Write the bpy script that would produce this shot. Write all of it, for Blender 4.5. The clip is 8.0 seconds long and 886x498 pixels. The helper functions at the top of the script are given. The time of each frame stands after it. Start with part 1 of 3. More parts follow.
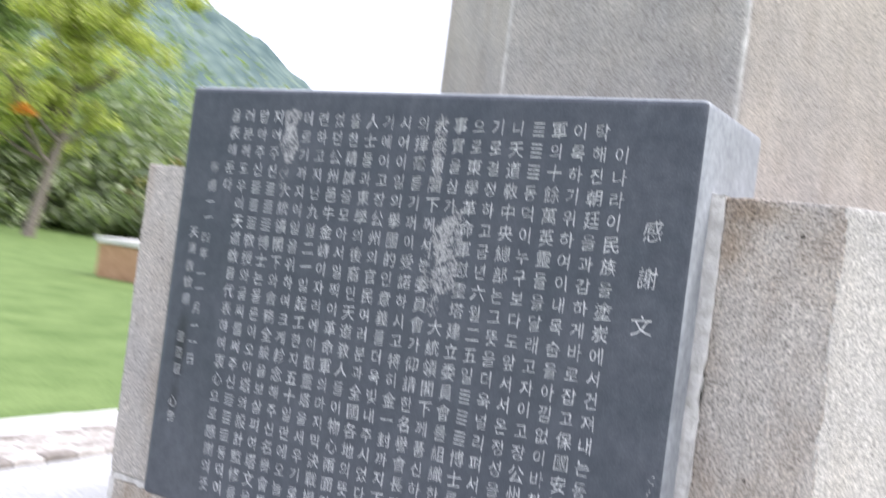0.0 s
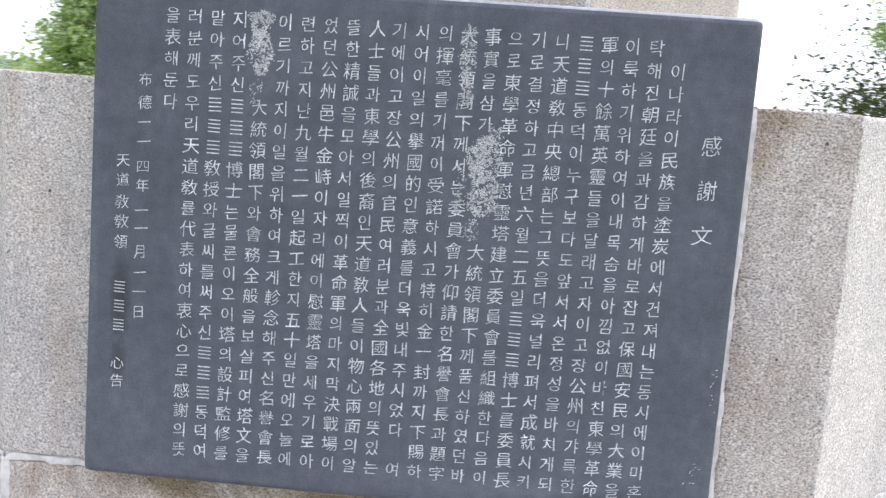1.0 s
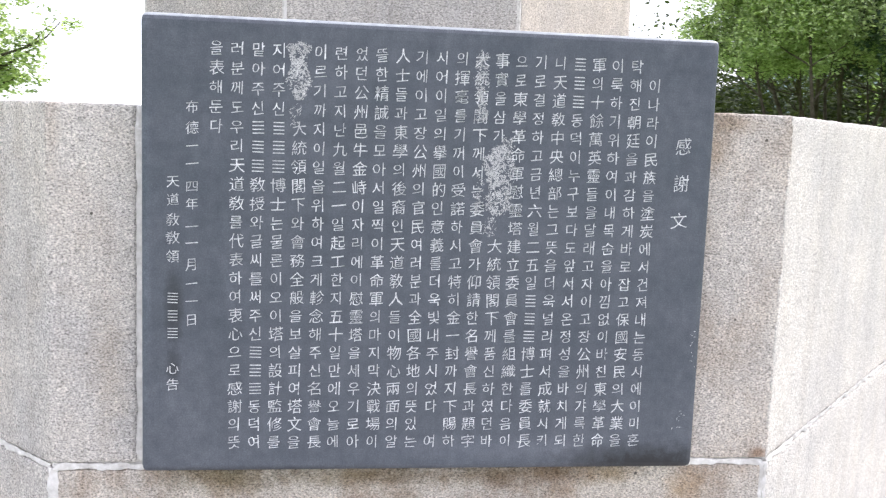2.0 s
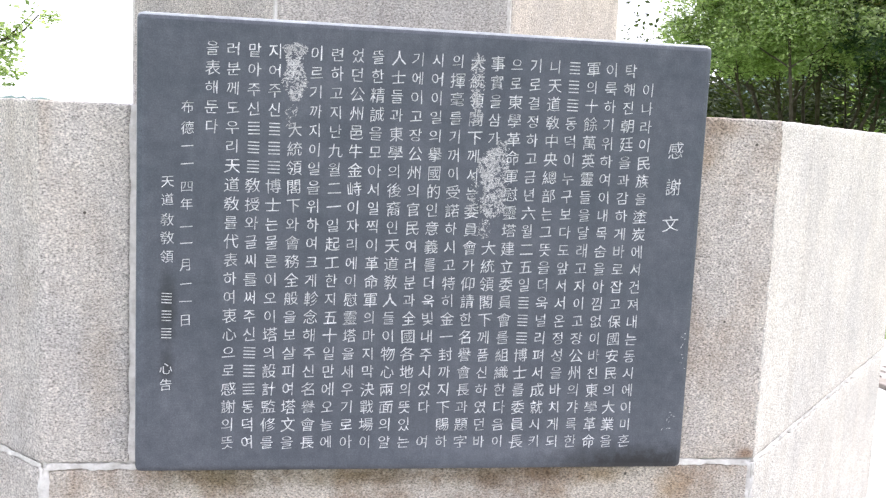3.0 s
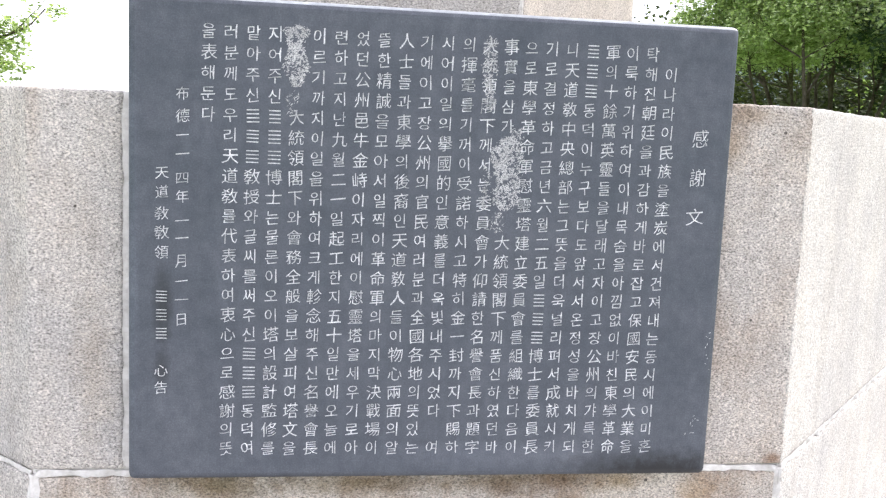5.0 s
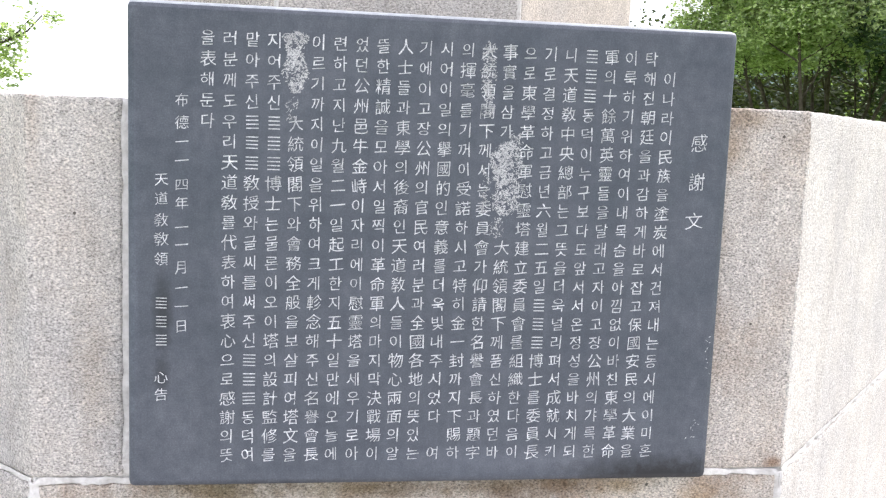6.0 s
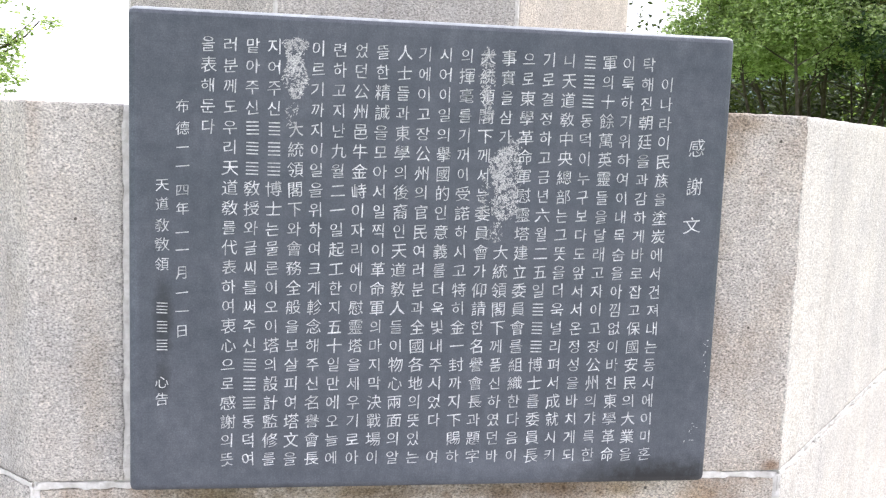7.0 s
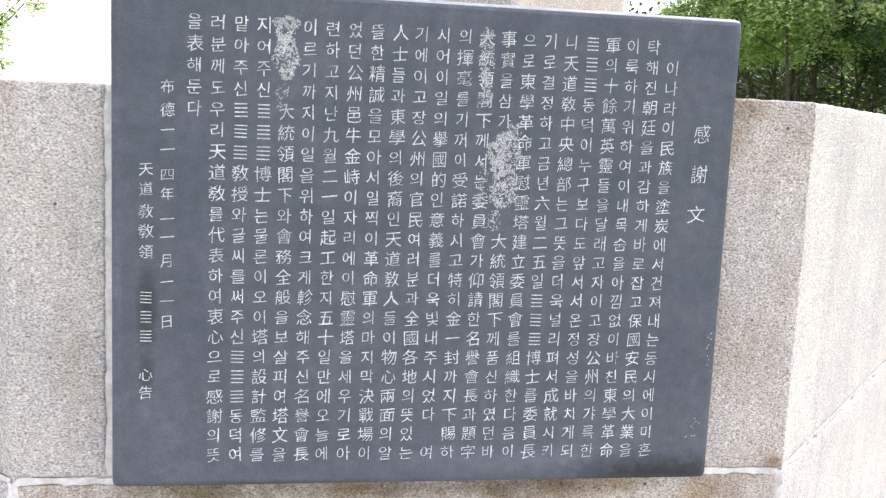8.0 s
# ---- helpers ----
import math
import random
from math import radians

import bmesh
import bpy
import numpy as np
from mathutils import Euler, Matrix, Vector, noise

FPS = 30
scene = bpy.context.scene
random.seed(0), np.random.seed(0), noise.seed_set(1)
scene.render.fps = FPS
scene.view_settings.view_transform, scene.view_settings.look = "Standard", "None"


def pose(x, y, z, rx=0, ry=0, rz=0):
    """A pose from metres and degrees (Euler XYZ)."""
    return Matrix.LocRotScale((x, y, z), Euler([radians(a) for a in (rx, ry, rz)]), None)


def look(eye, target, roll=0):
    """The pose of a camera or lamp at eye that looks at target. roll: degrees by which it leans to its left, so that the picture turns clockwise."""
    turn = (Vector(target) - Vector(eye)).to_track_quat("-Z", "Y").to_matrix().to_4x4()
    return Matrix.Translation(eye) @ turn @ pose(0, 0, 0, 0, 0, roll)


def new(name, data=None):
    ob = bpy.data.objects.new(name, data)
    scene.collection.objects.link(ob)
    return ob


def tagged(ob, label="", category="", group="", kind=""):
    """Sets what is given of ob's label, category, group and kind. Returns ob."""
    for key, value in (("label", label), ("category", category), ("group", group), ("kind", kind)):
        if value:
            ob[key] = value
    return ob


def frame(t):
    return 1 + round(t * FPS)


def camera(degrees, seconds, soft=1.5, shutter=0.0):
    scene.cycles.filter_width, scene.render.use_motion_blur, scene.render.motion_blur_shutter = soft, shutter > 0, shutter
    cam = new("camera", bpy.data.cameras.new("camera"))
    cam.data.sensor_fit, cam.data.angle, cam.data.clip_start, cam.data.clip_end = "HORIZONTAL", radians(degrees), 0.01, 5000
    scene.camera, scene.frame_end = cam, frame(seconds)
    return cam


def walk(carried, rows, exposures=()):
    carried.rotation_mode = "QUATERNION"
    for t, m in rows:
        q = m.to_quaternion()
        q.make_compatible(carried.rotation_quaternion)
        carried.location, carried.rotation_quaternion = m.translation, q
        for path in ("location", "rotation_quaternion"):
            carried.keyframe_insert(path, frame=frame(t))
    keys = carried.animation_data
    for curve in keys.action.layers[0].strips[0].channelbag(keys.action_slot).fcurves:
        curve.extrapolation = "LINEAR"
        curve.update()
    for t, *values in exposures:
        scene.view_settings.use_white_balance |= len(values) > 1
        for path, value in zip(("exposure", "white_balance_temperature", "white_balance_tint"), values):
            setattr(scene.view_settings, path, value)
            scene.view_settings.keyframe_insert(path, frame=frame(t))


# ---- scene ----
cam = camera(50.0, 8.0, soft=1.25, shutter=0.36)
PATH = [
    (0, (0.007, -0.058, 1.521), (-1.033, 1.65, 1.524), 7.3),
    (0.2, (-0.139, -0.155, 1.583), (-0.955, 1.659, 1.434), 6.9),
    (0.5, (-0.43, -0.262, 1.596), (-0.95, 1.663, 1.441), 7.7),
    (1, (-0.851, -0.228, 1.6), (-0.964, 1.751, 1.337), 4.3),
    (1.2, (-0.952, -0.279, 1.579), (-0.974, 1.707, 1.343), 3.6),
    (2.3, (-1.267, -0.479, 1.616), (-0.975, 1.484, 1.364), 2.1),
    (2.5, (-1.267, -0.477, 1.619), (-0.973, 1.485, 1.363), 2.2),
    (3, (-1.269, -0.467, 1.614), (-0.969, 1.495, 1.366), 2.6),
    (3.5, (-1.271, -0.455, 1.614), (-0.957, 1.505, 1.37), 2.2),
    (4, (-1.26, -0.422, 1.594), (-0.976, 1.543, 1.355), 2.9),
    (4.5, (-1.256, -0.363, 1.6), (-0.975, 1.599, 1.337), 2.7),
    (6, (-1.261, -0.361, 1.603), (-0.974, 1.602, 1.352), 2.2),
    (6.5, (-1.264, -0.364, 1.607), (-0.975, 1.599, 1.358), 2.2),
    (7, (-1.266, -0.37, 1.604), (-0.974, 1.593, 1.363), 2.1),
    (7.5, (-1.265, -0.363, 1.606), (-0.976, 1.601, 1.357), 2.3),
    (8, (-1.271, -0.301, 1.597), (-0.953, 1.656, 1.331), 2.5),
]
walk(cam, [(t, look(eye, target, roll)) for t, eye, target, roll in PATH], exposures=[(0.0, 0.68, 6230, 10), (0.5, 0.72, 6230, 10), (1.0, 0.76, 6230, 10), (1.6, 0.9, 6320, 10), (2.4, 1.04, 6400, 10), (4.5, 1.06, 6480, 10), (8.0, 1.05, 6480, 10)])

# ---- light: hazy bright sky, weak wide sun from the east side ----
SUN_AZ, SUN_EL = 68.0, 50.0          # degrees clockwise from +y, and above the horizon
world = bpy.data.worlds.new("sky")
scene.world = world
world.use_nodes = True
wt = world.node_tree
for n in list(wt.nodes):
    wt.nodes.remove(n)
w_out = wt.nodes.new("ShaderNodeOutputWorld")
w_bg = wt.nodes.new("ShaderNodeBackground")
w_sky = wt.nodes.new("ShaderNodeTexSky")
w_sky.sky_type = "NISHITA"
w_sky.sun_disc = False
w_sky.sun_elevation, w_sky.sun_rotation = radians(SUN_EL), radians(SUN_AZ)
w_sky.air_density, w_sky.dust_density, w_sky.ozone_density = 1.0, 4.0, 1.0
w_mix = wt.nodes.new("ShaderNodeMix")
w_mix.data_type = "RGBA"
w_mix.inputs[0].default_value = 0.72      # share of thin white cloud over the sky
w_mix.inputs[7].default_value = (10.65, 10.5, 11.9, 1)
wt.links.new(w_sky.outputs[0], w_mix.inputs[6])
wt.links.new(w_mix.outputs[2], w_bg.inputs[0])
w_bg.inputs[1].default_value = 0.13
wt.links.new(w_bg.outputs[0], w_out.inputs[0])

sun_data = bpy.data.lights.new("sun", "SUN")
sun_data.energy, sun_data.angle, sun_data.color = 1.5, radians(12), (1.0, 0.965, 0.93)
sun = new("sun", sun_data)
_az, _el = radians(SUN_AZ), radians(SUN_EL)
sun.matrix_world = look((60 * math.sin(_az) * math.cos(_el), 60 * math.cos(_az) * math.cos(_el), 60 * math.sin(_el)), (0, 0, 0))


# ---- materials ----
def material(name, rough=0.8, spec=0.3):
    m = bpy.data.materials.new(name)
    m.use_nodes = True
    b = m.node_tree.nodes["Principled BSDF"]
    b.inputs["Roughness"].default_value = rough
    b.inputs["Specular IOR Level"].default_value = spec
    return m, m.node_tree, b


def node(nt, kind, **values):
    n = nt.nodes.new(kind)
    for k, v in values.items():
        n.inputs[k.replace("_", " ")].default_value = v
    return n


def ramp(nt, source, stops, smooth=False):
    r = nt.nodes.new("ShaderNodeValToRGB")
    e = r.color_ramp.elements
    while len(e) < len(stops):
        e.new(0.5)
    for el, (p, c) in zip(e, stops):
        el.position = p
        el.color = (*c, 1) if len(c) == 3 else c
    if not smooth:
        r.color_ramp.interpolation = "LINEAR"
    nt.links.new(source, r.inputs[0])
    return r.outputs[0]


def mixed(nt, fac, a, b, mode="MIX"):
    m = nt.nodes.new("ShaderNodeMix")
    m.data_type, m.blend_type = "RGBA", mode
    for sock, v in ((m.inputs[0], fac), (m.inputs[6], a), (m.inputs[7], b)):
        if isinstance(v, (int, float)):
            sock.default_value = v
        elif isinstance(v, tuple):
            sock.default_value = (*v, 1)
        else:
            nt.links.new(v, sock)
    return m.outputs[2]


def coords(nt, scale=(1, 1, 1), kind="Object"):
    c = nt.nodes.new("ShaderNodeTexCoord")
    m = nt.nodes.new("ShaderNodeMapping")
    m.inputs["Scale"].default_value = scale
    nt.links.new(c.outputs[kind], m.inputs[0])
    return m.outputs[0]


def noise_tex(nt, vec, scale, detail=4.0, rough=0.6):
    n = node(nt, "ShaderNodeTexNoise", Scale=scale, Detail=detail, Roughness=rough)
    nt.links.new(vec, n.inputs["Vector"])
    return n.outputs["Fac"]


def cells(nt, vec, scale, out="Color"):
    v = node(nt, "ShaderNodeTexVoronoi", Scale=scale)
    nt.links.new(vec, v.inputs["Vector"])
    return v.outputs[out]


def bump(nt, bsdf, height, strength, distance, under=None):
    b = node(nt, "ShaderNodeBump", Strength=strength, Distance=distance)
    nt.links.new(height, b.inputs["Height"])
    if under is not None:
        nt.links.new(under, b.inputs["Normal"])
    nt.links.new(b.outputs[0], bsdf.inputs["Normal"])
    return b.outputs[0]


def blotches(nt, col, marks, vec, scale=45, ragged_by=1.3):
    """Multiplies ragged oval patches of tone into col; marks: (centre, radii, tone)."""
    xyz = nt.nodes.new("ShaderNodeTexCoord").outputs["Object"]
    ragged = noise_tex(nt, vec, scale, 6, 0.75)
    for centre, radii, tone in marks:
        mp = nt.nodes.new("ShaderNodeMapping")
        mp.vector_type = "POINT"
        mp.inputs["Location"].default_value = tuple(-c / q for c, q in zip(centre, radii))
        mp.inputs["Scale"].default_value = tuple(1 / q for q in radii)
        nt.links.new(xyz, mp.inputs[0])
        ln = nt.nodes.new("ShaderNodeVectorMath")
        ln.operation = "LENGTH"
        nt.links.new(mp.outputs[0], ln.inputs[0])
        ad = nt.nodes.new("ShaderNodeMath")
        ad.operation = "MULTIPLY_ADD"
        nt.links.new(ragged, ad.inputs[0])
        ad.inputs[1].default_value = ragged_by
        nt.links.new(ln.outputs["Value"], ad.inputs[2])
        half = nt.nodes.new("ShaderNodeMath")
        half.operation = "MULTIPLY"
        half.inputs[1].default_value = 0.5
        nt.links.new(ad.outputs[0], half.inputs[0])
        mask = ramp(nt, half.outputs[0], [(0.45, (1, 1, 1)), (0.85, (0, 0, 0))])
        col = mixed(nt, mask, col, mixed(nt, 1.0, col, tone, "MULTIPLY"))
    return col


def granite(name, tint, grain=250.0, dirt=0.35, rust=0.0, relief=0.9, contrast=1.0, marks=()):
    """Bush-hammered speckled granite; rust: share of brown staining in ragged runs; marks: single ragged patches of
    tone.
    """
    m, nt, b = material(name, 0.9, 0.22)
    vec = coords(nt)
    k = contrast
    fine = noise_tex(nt, coords(nt, (0.82, 0.82, 1.2)), grain * 0.95, 2.5, 0.72)
    col = ramp(nt, fine, [(0.30, tuple(c * (1 - 0.62 * k) for c in tint)), (0.43, tuple(c * (1 - 0.19 * k) for c in tint)),
                          (0.54, tuple(min(0.9, c * (1 + 0.09 * k)) for c in tint)), (0.68, tuple(min(0.92, c * (1 + 0.46 * k)) for c in tint))])
    blot = ramp(nt, noise_tex(nt, coords(nt, (0.8, 0.8, 1.3)), 85, 3, 0.6), [(0.34, (0.92, 0.915, 0.91)), (0.66, (1.07, 1.065, 1.06))])
    col = mixed(nt, 0.8 * k, col, blot, "MULTIPLY")
    sep = nt.nodes.new("ShaderNodeSeparateColor")
    nt.links.new(cells(nt, vec, grain * 0.62), sep.inputs[0])
    mica = ramp(nt, sep.outputs[0], [(0.05, (0.50, 0.49, 0.48)), (0.10, (1, 1, 1)), (0.9, (1, 1, 1)), (0.96, (1.18, 1.15, 1.10))])
    col = mixed(nt, 0.22 * k, col, mica, "MULTIPLY")
    warm = ramp(nt, noise_tex(nt, vec, 4.2, 6), [(0.32, (0.86, 0.855, 0.86)), (0.68, (1.08, 1.05, 1.01))])
    col = mixed(nt, 1.0, col, warm, "MULTIPLY")
    spots = ramp(nt, noise_tex(nt, vec, 26, 5, 0.7), [(0.34, (0.80, 0.79, 0.78)), (0.5, (1, 1, 1))])
    col = mixed(nt, dirt, col, spots, "MULTIPLY")
    streak = ramp(nt, noise_tex(nt, coords(nt, (9, 9, 1.1)), 1.6, 6), [(0.45, (1, 1, 1)), (0.72, (0.74, 0.70, 0.65))])
    col = mixed(nt, dirt, col, streak, "MULTIPLY")
    if rust:
        brown = ramp(nt, noise_tex(nt, coords(nt, (4, 4, 3.2)), 1.9, 7, 0.68), [(0.46, (1, 1, 1)), (0.68, (0.56, 0.43, 0.32))])
        col = mixed(nt, rust, col, brown, "MULTIPLY")
    if marks:
        col = blotches(nt, col, marks, vec, 22, 1.5)
    nt.links.new(col, b.inputs["Base Color"])
    h1 = bump(nt, b, noise_tex(nt, coords(nt, (1, 1, 1.5)), 150, 3, 0.75), relief, 0.006)
    bump(nt, b, noise_tex(nt, vec, 380, 2), relief * 0.8, 0.0025, h1)
    return m


GRANITE = granite("granite", (0.585, 0.56, 0.535), dirt=0.45, rust=0.16, contrast=1.12, marks=(
    ((-1.765, 1.5, 1.62), (0.022, 1, 0.16), (0.89, 0.85, 0.81)), ((-1.66, 1.5, 1.10), (0.05, 1, 0.20), (0.90, 0.86, 0.81))))
GRANITE_WARM = granite("granite warm", (0.575, 0.54, 0.505), dirt=0.5, rust=0.42, contrast=1.2, marks=(
    ((-0.40, 1.5, 1.60), (0.045, 1, 0.10), (0.73, 0.66, 0.59)), ((-0.36, 1.5, 1.645), (0.09, 1, 0.035), (0.80, 0.74, 0.67)), ((-0.25, 1.5, 0.915), (0.035, 1, 0.022), (0.62, 0.50, 0.42))))
# Brown and mossy stains, plus the shade under the plaque put into colour.
GRANITE_STAINED_SHADED = granite("granite stained and shaded", (0.56, 0.52, 0.475), dirt=0.55, rust=0.85, contrast=1.12, marks=(
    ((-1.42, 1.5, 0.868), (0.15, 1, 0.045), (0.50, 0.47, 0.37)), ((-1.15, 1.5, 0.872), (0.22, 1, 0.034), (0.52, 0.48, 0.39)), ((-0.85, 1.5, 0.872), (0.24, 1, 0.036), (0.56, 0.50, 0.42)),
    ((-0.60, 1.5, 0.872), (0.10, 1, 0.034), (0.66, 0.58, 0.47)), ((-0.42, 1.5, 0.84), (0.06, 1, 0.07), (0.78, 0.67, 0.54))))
# For the sun-facing facet: some of its brighter light is in this tint.
GRANITE_PALE = granite("granite pale", (0.60, 0.58, 0.55), dirt=0.3, contrast=0.95, relief=0.7)
TOWER_GREY = granite("tower granite", (0.47, 0.455, 0.44), grain=190, dirt=0.45, relief=0.6, contrast=1.0)
TOWER_TAN = granite("tower granite tan", (0.53, 0.49, 0.45), grain=190, dirt=0.4, relief=0.6, contrast=0.8)
WHITE_STONE = granite("white stone", (0.74, 0.73, 0.71), grain=240, dirt=0.15, relief=0.3, contrast=0.3)


def plain(name, low, high, scale, rough=0.8, spec=0.3, relief=0.0, depth=0.002, second=None):
    m, nt, b = material(name, rough, spec)
    vec = coords(nt)
    col = ramp(nt, noise_tex(nt, vec, scale, 6), [(0.32, low), (0.68, high)])
    if second:
        col = mixed(nt, 1.0, col, ramp(nt, noise_tex(nt, vec, second, 4), [(0.35, (0.8, 0.8, 0.8)), (0.65, (1.1, 1.1, 1.1))]), "MULTIPLY")
    nt.links.new(col, b.inputs["Base Color"])
    if relief:
        bump(nt, b, noise_tex(nt, vec, scale * 2.5, 5), relief, depth)
    return m


MORTAR = plain("mortar", (0.57, 0.54, 0.51), (0.79, 0.765, 0.735), 45, 0.95, 0.15, 1.0, 0.006, 9)
GROOVE = plain("cut stone", (0.44, 0.44, 0.455), (0.95, 0.95, 0.95), 330, 0.9, 0.2, 0.3, 0.0005, 24)
PECK = plain("pecked stone", (0.20, 0.20, 0.21), (0.68, 0.675, 0.665), 300, 0.95, 0.2, second=30)


def slate():
    m, nt, b = material("dark slate", 0.45, 0.5)
    vec = coords(nt)
    fine = ramp(nt, noise_tex(nt, vec, 320, 4, 0.75), [(0.3, (0.045, 0.052, 0.067)), (0.5, (0.061, 0.069, 0.087)), (0.7, (0.088, 0.097, 0.120))])
    cloud = ramp(nt, noise_tex(nt, vec, 5.5, 8, 0.7), [(0.28, (0.72, 0.76, 0.80)), (0.72, (1.34, 1.29, 1.24))])
    col = mixed(nt, 1.0, fine, cloud, "MULTIPLY")
    mottle = ramp(nt, noise_tex(nt, vec, 38, 5, 0.7), [(0.32, (0.80, 0.80, 0.82)), (0.68, (1.22, 1.21, 1.18))])
    col = mixed(nt, 1.0, col, mottle, "MULTIPLY")
    wipe = ramp(nt, noise_tex(nt, coords(nt, (2.2, 1, 0.7)), 14, 6, 0.7), [(0.5, (1, 1, 1)), (0.75, (1.22, 1.22, 1.2))])
    col = mixed(nt, 1.0, col, wipe, "MULTIPLY")
    dust = ramp(nt, noise_tex(nt, vec, 620, 2), [(0.66, (0, 0, 0)), (0.76, (1, 1, 1))])
    where = ramp(nt, noise_tex(nt, vec, 8, 5), [(0.42, (0.06, 0.06, 0.06)), (0.72, (0.7, 0.7, 0.7))])
    col = mixed(nt, mixed(nt, 1.0, dust, where, "MULTIPLY"), col, (0.30, 0.31, 0.32))
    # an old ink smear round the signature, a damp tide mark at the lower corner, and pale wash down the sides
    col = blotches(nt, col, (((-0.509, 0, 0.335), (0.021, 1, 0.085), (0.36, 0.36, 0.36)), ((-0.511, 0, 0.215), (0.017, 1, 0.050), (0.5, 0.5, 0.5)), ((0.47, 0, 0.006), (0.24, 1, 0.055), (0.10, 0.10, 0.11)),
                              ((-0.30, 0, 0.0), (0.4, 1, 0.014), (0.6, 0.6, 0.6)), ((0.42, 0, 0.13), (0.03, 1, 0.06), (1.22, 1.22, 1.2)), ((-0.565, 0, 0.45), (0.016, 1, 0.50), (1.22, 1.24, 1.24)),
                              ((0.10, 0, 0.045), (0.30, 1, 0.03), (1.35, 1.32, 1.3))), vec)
    nt.links.new(col, b.inputs["Base Color"])
    r = ramp(nt, noise_tex(nt, vec, 11, 6), [(0.3, (0.36, 0.36, 0.36)), (0.7, (0.60, 0.60, 0.60))])
    nt.links.new(r, b.inputs["Roughness"])
    h = bump(nt, b, noise_tex(nt, vec, 40, 5, 0.7), 0.10, 0.004)
    bump(nt, b, noise_tex(nt, vec, 300, 4), 0.22, 0.001, h)
    return m


SLATE = slate()
# The sky's reflection on the slab sides is put into this pale colour.
SLATE_EDGE = plain("sawn slate with sky sheen", (0.26, 0.275, 0.30), (0.40, 0.42, 0.445), 60, 0.5, 0.5, 0.3, 0.001, 5)
BLACK_PAINT = plain("ink", (0.03, 0.032, 0.035), (0.045, 0.047, 0.052), 200, 0.7)


def foliage(name, dark, light, shine=0.45):
    m, nt, b = material(name, shine, 0.4)
    g = nt.nodes.new("ShaderNodeNewGeometry")
    col = ramp(nt, g.outputs["Random Per Island"], [(0.0, dark), (0.55, tuple((a + c) / 2 for a, c in zip(dark, light))), (1.0, light)])
    nt.links.new(col, b.inputs["Base Color"])
    t = nt.nodes.new("ShaderNodeBsdfTranslucent")
    nt.links.new(mixed(nt, 1.0, col, (1.3, 1.5, 0.7), "MULTIPLY"), t.inputs[0])
    mx = nt.nodes.new("ShaderNodeMixShader")
    mx.inputs[0].default_value = 0.35
    nt.links.new(b.outputs[0], mx.inputs[1])
    nt.links.new(t.outputs[0], mx.inputs[2])
    nt.links.new(mx.outputs[0], nt.nodes["Material Output"].inputs[0])
    return m


LEAF_YELLOW = foliage("yellow green leaves", (0.34, 0.37, 0.11), (0.72, 0.72, 0.30))
# Lighter leaf copy: light on the crowns put into the colour.
LEAF_CROWN = foliage("leaves paled as sunlit", (0.18, 0.245, 0.11), (0.68, 0.74, 0.45))
LEAF_ORANGE = foliage("orange leaves", (0.55, 0.25, 0.05), (0.80, 0.42, 0.12))
LEAF_SOFT = foliage("soft green leaves", (0.15, 0.21, 0.09), (0.38, 0.46, 0.21))
LEAF_FRESH = foliage("fresh green leaves", (0.09, 0.155, 0.05), (0.40, 0.50, 0.23))
LEAF_MID = foliage("green leaves", (0.045, 0.085, 0.025), (0.16, 0.24, 0.07))
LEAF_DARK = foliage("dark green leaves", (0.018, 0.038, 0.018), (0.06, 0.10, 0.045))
# The shade below the crowns is put into this dark leaf colour.
LEAF_SHADE = foliage("thicket leaves shaded by colour", (0.020, 0.028, 0.012), (0.075, 0.095, 0.035), 0.8)
LEAF_RUST = foliage("brownish leaves", (0.15, 0.13, 0.06), (0.36, 0.30, 0.14))
# Paled towards olive-grey: distance haze put into the leaf colour.
LEAF_FAR = foliage("woodland leaves", (0.18, 0.22, 0.14), (0.46, 0.50, 0.32))
BARK = plain("bark", (0.045, 0.036, 0.028), (0.12, 0.10, 0.085), 14, 0.95, 0.1, 0.8, 0.01)
BARK_PALE = plain("pale bark", (0.16, 0.13, 0.11), (0.30, 0.26, 0.23), 10, 0.95, 0.1, 0.7, 0.01)
LAWN = plain("lawn", (0.135, 0.205, 0.065), (0.215, 0.295, 0.105), 1.3, 0.95, 0.1, 0.6, 0.03, 40)
# Base colour carries the bluish haze and the shade between tree crowns.
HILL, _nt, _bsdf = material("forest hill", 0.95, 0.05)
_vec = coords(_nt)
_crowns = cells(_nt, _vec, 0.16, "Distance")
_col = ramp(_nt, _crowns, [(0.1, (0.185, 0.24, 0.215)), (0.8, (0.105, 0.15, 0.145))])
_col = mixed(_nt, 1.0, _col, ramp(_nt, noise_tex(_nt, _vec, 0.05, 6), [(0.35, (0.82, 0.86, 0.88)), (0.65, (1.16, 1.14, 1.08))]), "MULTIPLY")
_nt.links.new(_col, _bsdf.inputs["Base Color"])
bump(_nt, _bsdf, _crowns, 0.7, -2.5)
PAVER_RED = plain("paver", (0.40, 0.365, 0.335), (0.55, 0.515, 0.485), 25, 0.95, 0.15, 0.5, 0.002)
_nt = PAVER_RED.node_tree
_info = _nt.nodes.new("ShaderNodeObjectInfo")
_bsdf = _nt.nodes["Principled BSDF"]
_old = _bsdf.inputs["Base Color"].links[0].from_socket
_nt.links.new(mixed(_nt, 1.0, _old, ramp(_nt, _info.outputs["Random"], [(0.0, (0.58, 0.55, 0.51)), (0.3, (0.95, 0.94, 0.93)), (1.0, (1.4, 1.4, 1.38))]), "MULTIPLY"), _bsdf.inputs["Base Color"])
